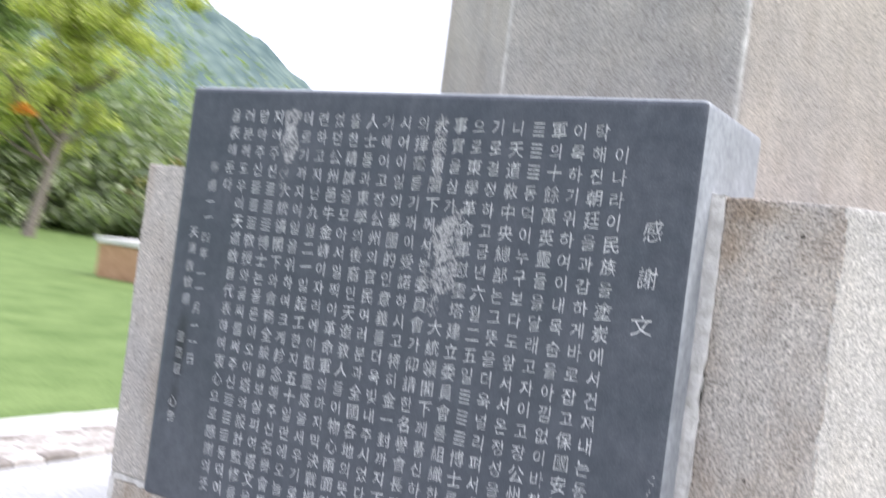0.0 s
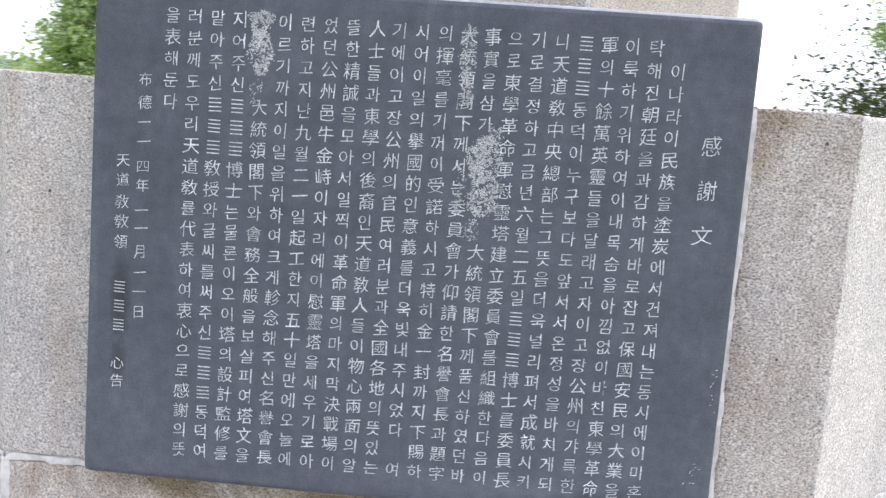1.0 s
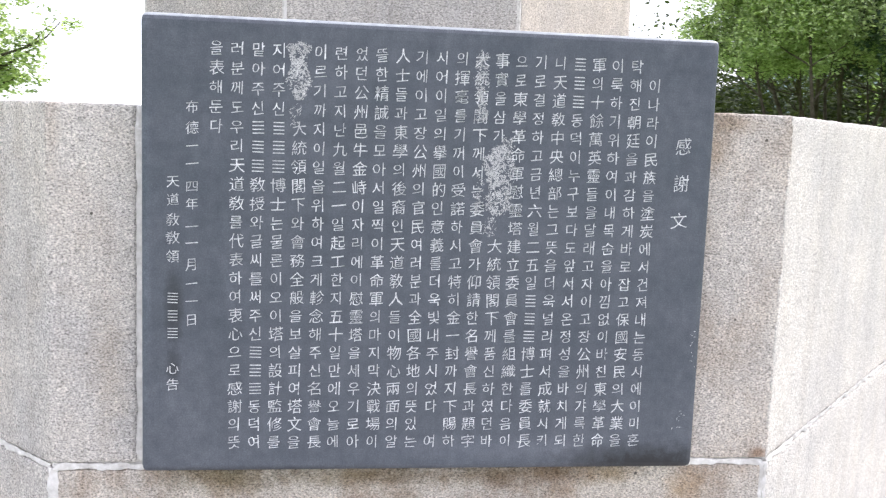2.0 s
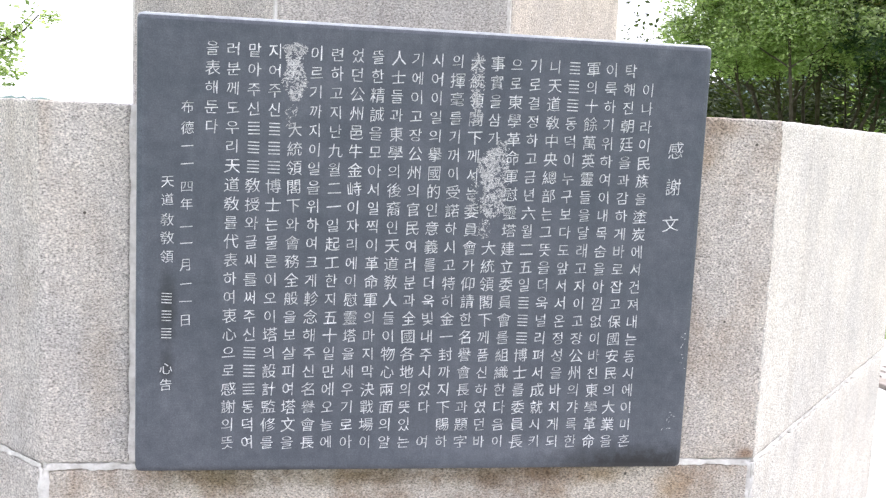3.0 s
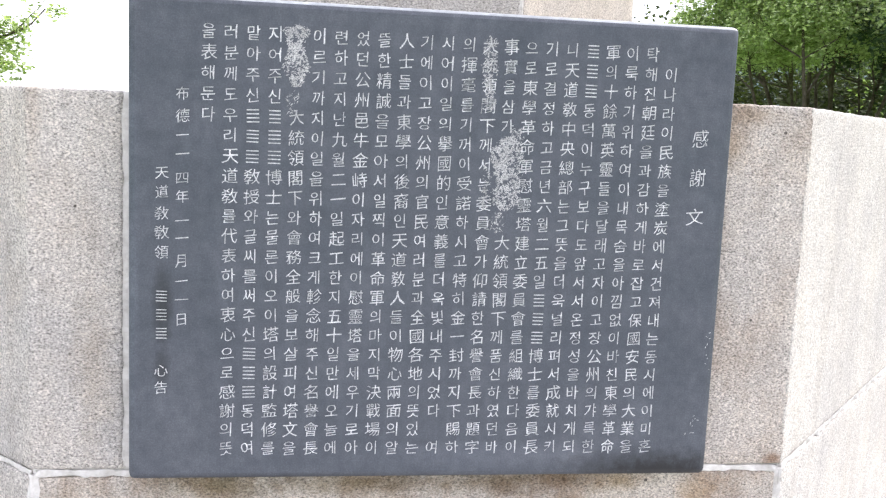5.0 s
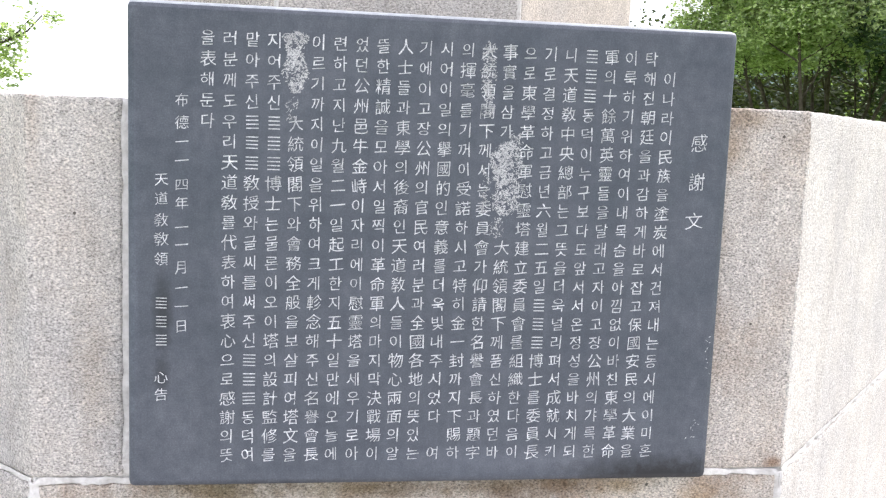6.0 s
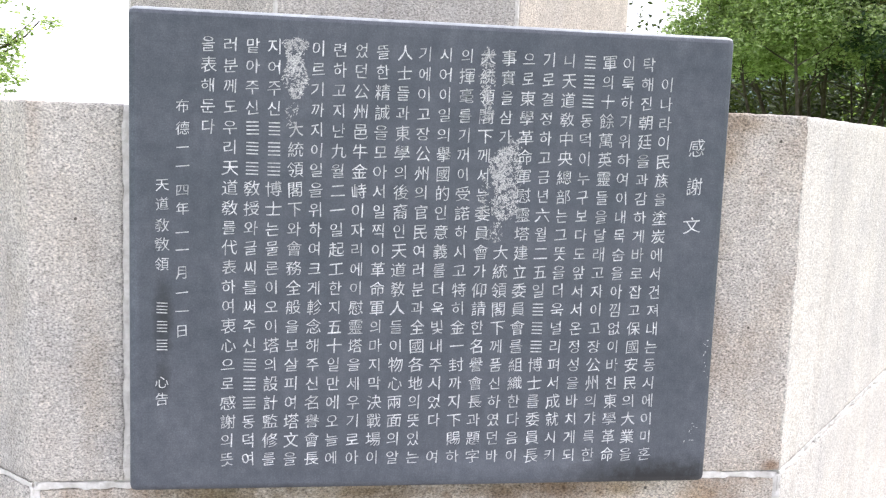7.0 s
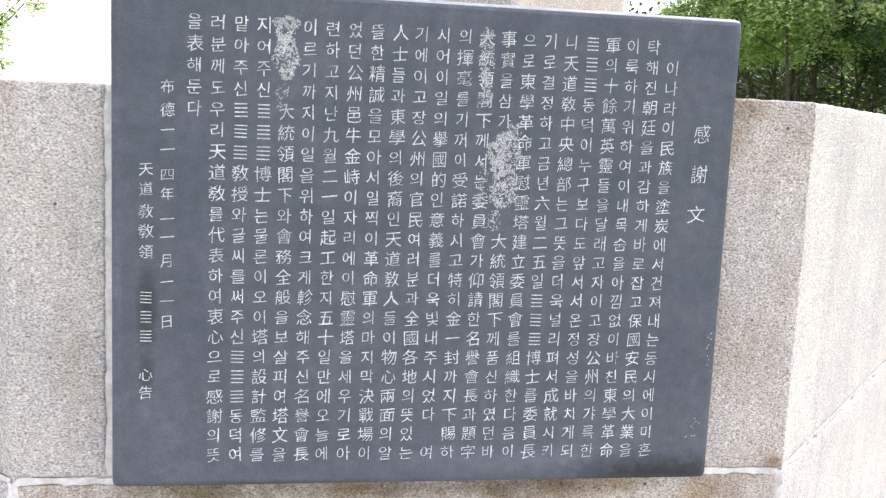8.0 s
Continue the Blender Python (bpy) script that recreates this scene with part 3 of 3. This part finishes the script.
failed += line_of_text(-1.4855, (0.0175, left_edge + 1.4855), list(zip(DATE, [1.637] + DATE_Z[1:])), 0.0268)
SIGN_Z = [1.347 - (y - 468) * 0.00106 for y in (330, 363, 400, 433, 468, 545, 578, 611, 678, 709)]
failed += line_of_text(-1.5215, (0.0185, 0.0185), list(zip(SIGN, SIGN_Z)), 0.0275)
rect(PX0 + EDGE, -1.540, PZ0 + EDGE, PZ1 - EDGE)
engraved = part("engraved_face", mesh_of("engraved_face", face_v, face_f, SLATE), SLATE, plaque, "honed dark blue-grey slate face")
for me in carved:
    part(me.name.split(".")[0], me, GROOVE, engraved)
print("characters raised, not cut:", failed, len(face_f))


def pecks(count, spread, place, size, lift=0.0005):
    """Pale splinters left where the face was hacked with a chisel."""
    v, f = [], []
    for _ in range(count):
        x, z = place()
        a = random.gauss(0.6, spread)
        l, w = random.uniform(*size), random.uniform(0.0008, 0.0024)
        dx, dz, ex, ez = math.cos(a) * l / 2, math.sin(a) * l / 2, -math.sin(a) * w / 2, math.cos(a) * w / 2
        b = len(v)
        v += [flat(x - dx, z - dz, -0.00005), flat(x + ex, z + ez, -0.00005), flat(x + dx, z + dz, -0.00005), flat(x - ex, z - ez, -0.00005), flat(x + random.uniform(-w, w) / 2, z, -random.uniform(0.2, 1) * lift)]
        f += [(b, b + 3, b + 4), (b + 3, b + 2, b + 4), (b + 2, b + 1, b + 4), (b + 1, b, b + 4)]
    return v, f


def in_patch(x, z0, z1, w, wander=0.006):
    def place():
        for _ in range(60):
            t = random.random()
            z = z0 + (z1 - z0) * t
            half = w * (0.75 + 0.45 * noise.noise((z * 35, x * 20, 3)))
            q = random.uniform(-1.35, 1.35)
            if abs(q) < 0.75 + 0.5 * random.random() - 0.9 * max(0, abs(t - 0.5) - 0.42) * 8:
                px = x + q * half + wander * noise.noise((z * 25, 0, x))
                if noise.noise((px * 130, z * 130, 1.0)) > -0.28:
                    return px, z
        return x, (z0 + z1) / 2
    return place


for place, count in ((in_patch(-1.284, 1.768, 1.657, 0.0225), 850), (in_patch(-0.9265, 1.768, 1.628, 0.0150), 300), (in_patch(-0.884, 1.583, 1.443, 0.0300), 1100), (in_patch(-0.899, 1.565, 1.50, 0.022), 280),
                     (in_patch(-0.925, 1.53, 1.44, 0.008), 90), (in_patch(-1.29, 1.65, 1.60, 0.014), 40), (in_patch(-0.90, 1.44, 1.40, 0.016), 60), (in_patch(-0.868, 1.60, 1.57, 0.016), 70),
                     (in_patch(-0.476, 1.045, 0.985, 0.014), 10), (in_patch(-0.452, 1.22, 1.12, 0.006), 9)):
    v, f = pecks(count, 0.9, place, (0.0018, 0.0085))
    tagged(part("chisel_scar", mesh_of("chisel_scar", v, f, PECK), PECK, plaque, "hacked pale scar on the slate"), kind="stuff")

# ---- mortar round the plaque ----
for x, w in ((-1.598, 0.044), (-0.428, 0.032)):
    v, f = block((w, 0.20, TOP_Z - JOINT_Z + (0.021 if x > -1 else -0.012)), 0.004, (4, 1, 70), 0.0034, 30.0, None, x * 9)
    strip = part("mortar_strip", mesh_of("mortar_strip", v, f, MORTAR, True), MORTAR, pedestal, "rough pale mortar beside the slab")
    strip.location = (x, 1.499 if x < -1 else 1.487, JOINT_Z)


# ---- white kerb and block strip round the platform ----
PAVE_W, KERB_W = 0.56, 0.42
KERB_AT = HALF + PAVE_W


def bed_piece(x0, x1, y0, y1):
    v, f = block((x1 - x0, y1 - y0, 0.04), 0.003, (1, 1, 1))
    ob = new("pavement_bed", mesh_of("pavement_bed", v, f, SAND))
    ob.location = ((x0 + x1) / 2, y0, -0.062)
    return tagged(ob, "sandy bed of interlocking paving blocks round the platform", "paving", kind="structure")


beds = {side: bed_piece(AX + (-KERB_AT if side < 0 else HALF), AX + (-HALF if side < 0 else KERB_AT), FRONT, AY + HALF) for side in (-1, 1)}
beds[0] = bed_piece(AX - KERB_AT, AX + KERB_AT, AY + HALF, AY + KERB_AT)


def paver_mesh():
    """An interlocking block with two wavy long sides."""
    n, w, l = 8, 0.100, 0.205
    low = [(l * (k / n - 0.5), -w / 2 + 0.019 * math.sin(2 * math.pi * k / n)) for k in range(n + 1)]
    high = [(x, y + w) for x, y in low]
    ring = low + high[::-1]
    m = len(ring)
    v = [(x, y, 0) for x, y in ring] + [(x, y, 0.052) for x, y in ring] + [(x * 0.95, y * 0.93, 0.057) for x, y in ring]
    f = [(i, (i + 1) % m, m + (i + 1) % m, m + i) for i in range(m)] + [(m + i, m + (i + 1) % m, 2 * m + (i + 1) % m, 2 * m + i) for i in range(m)]
    f.append(tuple(range(2 * m, 3 * m)))
    return mesh_of("paver", v, f, PAVER)


def kerb_run(x, y0, y1, z=0.02):
    y = y0
    while y < y1 - 0.2:
        l = min(1.0, y1 - y)
        k = new("kerb_stone", KERB_MESH)
        k.location = (x, y, -0.2 + random.uniform(-0.003, 0.003))
        tagged(k, "white granite kerb stone between lawn and paving", "kerb", group="kerb stones")
        y += 1.0


v, f = block((KERB_W, 0.992, 0.225), 0.012, (4, 10, 2), 0.002, 12.0)
KERB_MESH = mesh_of("kerb_stone", v, f, WHITE_STONE, True)
for side in (-1, 1):
    kerb_run(AX + side * (KERB_AT + KERB_W / 2), FRONT, AY + KERB_AT)

# ---- low wall on the lawn ----
low_wall = tagged(thing("low_wall", (-17.9, 14.35, GROUND_Z)), "low wall with a white coping standing on the lawn", "wall")
v, f = block((2.3, 1.3, 0.78), 0.03, (10, 4, 6), 0.01, 3.0)
p = part("end_block", mesh_of("end_block", v, f, TERRACOTTA, True), TERRACOTTA, low_wall, "orange-brown stone end")
p.location = (1.15, 0, -0.02)
v, f = block((7.0, 1.3, 0.80), 0.02, (14, 4, 6), 0.006, 3.0)
p = part("wall_body", mesh_of("wall_body", v, f, CREAM, True), CREAM, low_wall, "cream wall body, its lit look put into colour")
p.location = (2.3 + 3.5, 0.02, -0.02)
v, f = block((9.4, 1.4, 0.14), 0.02, (14, 4, 1), 0.003, 3.0)
p = part("coping", mesh_of("coping", v, f, WHITE_STONE, True), WHITE_STONE, low_wall, "white stone coping")
p.location = (4.65, -0.05, 0.772)


# ---- trees ----
def tube(points, radii, sides=7):
    v, f = [], []
    for i, (p, r) in enumerate(zip(points, radii)):
        a = points[min(i + 1, len(points) - 1)] - points[max(i - 1, 0)]
        q = a.to_track_quat("Z", "Y")
        for k in range(sides):
            t = 2 * math.pi * k / sides
            v.append(p + q @ Vector((math.cos(t) * r, math.sin(t) * r, 0)))
    for i in range(len(points) - 1):
        for k in range(sides):
            k2 = (k + 1) % sides
            f.append((i * sides + k, i * sides + k2, (i + 1) * sides + k2, (i + 1) * sides + k))
    return v, f


def limb(start, way, length, r0, r1, rng, bend=0.25, n=7, up=0.05):
    pts, rad, p, d = [start.copy()], [r0], start.copy(), way.normalized()
    for i in range(n):
        d = (d + Vector((rng.uniform(-1, 1), rng.uniform(-1, 1), rng.uniform(-0.6, 0.9))) * bend * 0.5 + Vector((0, 0, up))).normalized()
        p = p + d * (length / n)
        pts.append(p.copy())
        rad.append(r0 + (r1 - r0) * (i + 1) / n)
    return pts, rad


def leaf_mesh(name, centres, radii, per, size, mat, rng, flatten=0.75):
    """Small folded leaves, scattered in clumps."""
    total = len(centres) * per
    c = np.repeat(np.array([tuple(q) for q in centres]), per, axis=0)
    rr = np.repeat(np.array(radii), per)[:, None]
    g = rng.normal(size=(total, 3))
    g /= np.linalg.norm(g, axis=1)[:, None]
    pos = c + g * rr * (rng.random((total, 1)) ** 0.45) * np.array([1, 1, flatten])
    ax = rng.normal(size=(total, 3)) * np.array([1, 1, 0.45])
    ax /= np.linalg.norm(ax, axis=1)[:, None]
    nm = np.cross(ax, rng.normal(size=(total, 3)) * 0.6 + np.array([0, 0, 1.0]))
    nm /= np.linalg.norm(nm, axis=1)[:, None] + 1e-9
    up = np.cross(ax, nm)
    s = (size * rng.uniform(0.6, 1.25, (total, 1)))
    tip, tail = pos + ax * s * 0.5, pos - ax * s * 0.5
    l, r = pos + nm * s * 0.28 + up * s * 0.08, pos - nm * s * 0.28 + up * s * 0.08
    v = np.stack([tail, l, tip, r], axis=1).reshape(-1, 3)
    b = np.arange(total)[:, None] * 4
    f = np.concatenate([b + np.array([[0, 2, 1]]), b + np.array([[0, 3, 2]])], axis=0)
    return mesh_of(name, v.tolist(), f.tolist(), mat)


def tree(at, height, spread, crown_low, stems, bark, leaves, seed, leaf=0.09, per=26, clumps=3, stem_r=0.06, label="", limbs=7, clump_r=0.34, lean=(0, 0), sparse=1.0):
    rng, nrng = random.Random(seed), np.random.default_rng(seed)
    t = tagged(thing("tree", at), label, "tree")
    V, F, centres, radii = [], [], [], []

    def add(tb):
        b = len(V)
        V.extend(tb[0])
        F.extend(tuple(b + k for k in q) for q in tb[1])

    for s in range(stems):
        a = 2 * math.pi * (s + rng.random() * 0.6) / stems
        out = 0.10 + 0.28 * (stems > 1)
        way = Vector((math.cos(a) * out + lean[0], math.sin(a) * out + lean[1], 1))
        foot = Vector((math.cos(a), math.sin(a), 0)) * (stem_r * 1.6 if stems > 1 else 0) + Vector((0, 0, -0.1))
        pts, rad = limb(foot, way, height * rng.uniform(0.74, 0.92), stem_r, stem_r * 0.25, rng, 0.16, 9)
        add(tube(pts, rad, 9))
        for k in range(limbs):
            j = rng.randint(3, 9)
            if pts[j].z < crown_low * 0.75:
                continue
            aa = rng.uniform(0, 2 * math.pi)
            reach = spread * rng.uniform(0.45, 1.0) * (1.15 - 0.6 * max(0, pts[j].z / height - 0.45))
            bp, br = limb(pts[j], Vector((math.cos(aa), math.sin(aa), rng.uniform(0.1, 0.75))), reach, rad[j] * 0.6, rad[j] * 0.12 + 0.004, rng, 0.5, 6)
            add(tube(bp, br, 5))
            for q in range(3):
                c0 = bp[rng.randint(2, 6)]
                tw, tr = limb(c0, Vector((rng.uniform(-1, 1), rng.uniform(-1, 1), rng.uniform(-0.1, 0.8))), reach * 0.42, rad[j] * 0.16 + 0.004, 0.003, rng, 0.6, 4)
                add(tube(tw, tr, 4))
                for c in range(clumps):
                    p = tw[rng.randint(1, 4)] + Vector((rng.gauss(0, 0.5), rng.gauss(0, 0.5), rng.gauss(0, 0.28))) * clump_r
                    if p.z > crown_low and rng.random() < sparse:
                        centres.append(p)
                        radii.append(clump_r * rng.uniform(0.5, 1.15))
    part("trunk", mesh_of("trunk", V, F, bark, True), bark, t)
    part("crown", leaf_mesh("crown", centres, radii, per, leaf, leaves, nrng), leaves, t)
    return t


tree((5.75, 12.4, GROUND_Z), 5.0, 1.0, 2.80, 5, BARK, LEAF_CROWN, 21, 0.066, 170, 6, 0.042, "multi-stemmed green broadleaf tree on the lawn", 14, 0.36)
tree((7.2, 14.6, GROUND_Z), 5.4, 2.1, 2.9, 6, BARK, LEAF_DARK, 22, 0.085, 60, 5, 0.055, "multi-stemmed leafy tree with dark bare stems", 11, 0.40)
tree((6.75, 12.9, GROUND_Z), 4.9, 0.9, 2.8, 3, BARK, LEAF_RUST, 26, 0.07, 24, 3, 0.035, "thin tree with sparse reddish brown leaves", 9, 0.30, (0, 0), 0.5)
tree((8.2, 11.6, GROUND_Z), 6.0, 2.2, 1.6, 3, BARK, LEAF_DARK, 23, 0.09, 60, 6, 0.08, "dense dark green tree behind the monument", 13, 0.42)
tree((-7.5, 15.5, GROUND_Z), 5.1, 1.8, 0.7, 1, BARK, LEAF_CROWN, 33, 0.10, 80, 5, 0.10, "leafy green tree on the lawn behind the pedestal", 48, 0.42)
yellow_tree = tree((-34.5, 24.2, GROUND_Z), 12.0, 4.3, 2.9, 1, BARK_PALE, LEAF_YELLOW, 41, 0.24, 105, 4, 0.27, "broad tree with bright yellow-green foliage", 26, 0.70, (0.10, 0), 0.70)
part("withered_leaves", leaf_mesh("withered_leaves", [(3.0, -3.1, 4.7), (3.4, -2.9, 4.65), (3.2, -3.0, 4.85)], [0.3, 0.25, 0.22], 60, 0.2, LEAF_ORANGE, np.random.default_rng(44), 0.5), LEAF_ORANGE, yellow_tree, "bunch of withered orange leaves")
tree((-46.0, 27.0, GROUND_Z), 15.0, 5.6, 2.0, 1, BARK, LEAF_SOFT, 42, 0.36, 60, 5, 0.34, "tall green tree at the lawn's edge", 34, 1.05)


def conifer(at, height, width, seed):
    nrng, rng = np.random.default_rng(seed), random.Random(seed)
    t = tagged(thing("conifer", at), "narrow columnar evergreen beyond the lawn", "tree", group="row of evergreens")
    v, f = tube([Vector((0, 0, -0.1)), Vector((0.02, 0, height * 0.5)), Vector((0, 0, height))], [0.10, 0.06, 0.015], 7)
    part("trunk", mesh_of("trunk", v, f, BARK, True), BARK, t)
    cs, rs = [], []
    for k in range(60):
        z = height * (0.06 + 0.94 * k / 60)
        w = width * (1 - z / height) ** 0.7 * 0.5
        a = rng.uniform(0, 6.28)
        cs.append((math.cos(a) * w * 0.6, math.sin(a) * w * 0.6, z))
        rs.append(max(0.1, w * 0.7))
    part("crown", leaf_mesh("crown", cs, rs, 34, 0.17, LEAF_MID, nrng, 1.3), LEAF_MID, t)


for k, (az, h, w) in enumerate(((9.4, 4.9, 0.8), (10.4, 5.4, 1.3), (11.5, 5.0, 1.5), (12.6, 5.6, 1.3), (8.2, 4.2, 0.5), (7.0, 3.7, 0.4))):
    conifer((-0.5 + 44 * math.tan(radians(az)), 44, GROUND_Z), h, w, 60 + k)

# ---- woodland at the edge of the lawn, and the hills ----
wr, nr = random.Random(5), np.random.default_rng(5)


def woodland(name, az0, az1, r0, r1, count, h, mat, label, leaf=0.5, per=60):
    cs, rs = [], []
    for _ in range(count):
        a, r = radians(wr.uniform(az0, az1)), wr.uniform(r0, r1)
        top = h * wr.uniform(0.35, 1.1) * (0.7 + 0.6 * (r - r0) / (r1 - r0))
        x, y = r * math.sin(a), r * math.cos(a)
        for _k in range(4):
            cs.append((x + wr.gauss(0, top * 0.22), y + wr.gauss(0, top * 0.22), GROUND_Z + top * wr.uniform(0.15, 0.85)))
            rs.append(top * wr.uniform(0.22, 0.4))
    ob = new(name, leaf_mesh(name, cs, rs, per, leaf, mat, nr, 0.8))
    return tagged(ob, label, "trees", kind="stuff")


woodland("shrubs", -62, -44, 50, 66, 70, 4.5, LEAF_FAR, "dense green shrubs along the lawn's edge", 0.45, 70)
woodland("shrubs", -68, -40, 58, 88, 120, 12.0, LEAF_FAR, "mixed green trees at the foot of the hill", 0.7, 70)
woodland("shrubs", -68, -51, 60, 80, 60, 19.0, LEAF_SOFT, "tall green trees at the foot of the hill", 0.6, 90)
woodland("shrubs", -46, -36, 46, 62, 40, 6.5, LEAF_RUST, "brownish green trees beyond the lawn", 0.5, 80)
woodland("shrubs", -38, -24, 50, 70, 34, 3.6, LEAF_FAR, "low green bushes beyond the lawn", 0.45, 70)
woodland("shrubs", 19.5, 46, 21, 32, 190, 5.4, LEAF_SHADE, "thicket behind the trees, shade put into its dark leaves", 0.17, 190)
woodland("shrubs", 27, 38, 17.5, 19.5, 16, 2.5, LEAF_FRESH, "pale green bushes under the trees", 0.09, 190)


def hill_height(x, y, r, a):
    az = math.degrees(a)
    az = az - 360 if az > 180 else az
    pts = ((-180, 9), (-75, 24), (-60, 22), (-52, 15.5), (-47.8, 12.2), (-43.9, 10.8), (-40.9, 8.7), (-38.5, 6.6), (-35.8, 5.4), (-33, 3.4), (-27, 1.5), (-15, 0.8), (-5, 0.2), (20, 0.3), (24, 3.5), (31, 8.5), (40, 12), (60, 12), (120, 9), (180, 9))
    for (a0, e0), (a1, e1) in zip(pts, pts[1:]):
        if a0 <= az <= a1:
            el = e0 + (e1 - e0) * (az - a0) / (a1 - a0)
            break
    t = min(1.0, max(0.0, (r - 130) / 290))
    s = t * t * (3 - 2 * t)
    lump = noise.noise((x * 0.05, y * 0.05, 0)) * 6 + noise.noise((x * 0.16, y * 0.16, 7)) * 5.0
    return GROUND_Z - 1.5 + s * 420 * math.tan(radians(el)) * (1.0 if r < 425 else 0.9) + lump * min(1, s * 3) * 0.8


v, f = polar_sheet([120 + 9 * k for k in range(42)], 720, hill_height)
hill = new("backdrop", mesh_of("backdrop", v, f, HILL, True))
tagged(hill, "wooded hills behind the lawn, haze put into their colour", "hills", kind="structure")

# ---- paving blocks, last ----
PAVER = PAVER_RED
PM = paver_mesh()
LOOSE = {-1: (2.3, 6.6), 1: (4.0, 7.0)}     # the stretches laid block by block


def field(bed, places):
    """The blocks of a bed that stay joined."""
    V, F = [], []
    base = [q.co.copy() for q in PM.vertices]
    polys = [tuple(q.vertices) for q in PM.polygons]
    for x, y, turned in places:
        b, dz = len(V), random.uniform(-0.003, 0.004)
        V.extend((x - q.y, y + q.x, q.z + 0.036 + dz) if turned else (x + q.x, y + q.y, q.z + 0.036 + dz) for q in base)
        F.extend(tuple(b + k for k in q) for q in polys)
    ob = part("paver_field", mesh_of("paver_field", V, F, PAVER), PAVER, bed)
    tagged(ob, "worn grey-brown paving blocks", kind="stuff")


for side, (y0, y1) in LOOSE.items():
    bed = beds[side]
    x0 = AX + (-KERB_AT if side < 0 else HALF)
    rest = []
    for c in range(5):
        y = FRONT + 0.11 - (0.107 if c % 2 else 0)
        while y < AY + HALF - 0.1:
            px, py = x0 + 0.056 + c * 0.112 - bed.location.x, y - bed.location.y
            if y0 < y < y1:
                ob = part("paver", PM, PAVER, bed)
                ob.matrix_basis = pose(0, 0, 0, 0, 0, 90)
                ob.location = (px, py, 0.036 + random.uniform(-0.003, 0.004))
            else:
                rest.append((px, py, True))
            y += 0.218
    field(bed, rest)
field(beds[0], [(-KERB_AT + 0.11 + 0.218 * k + (0.107 if c % 2 else 0), 0.056 + c * 0.112, False) for c in range(5) for k in range(38)])
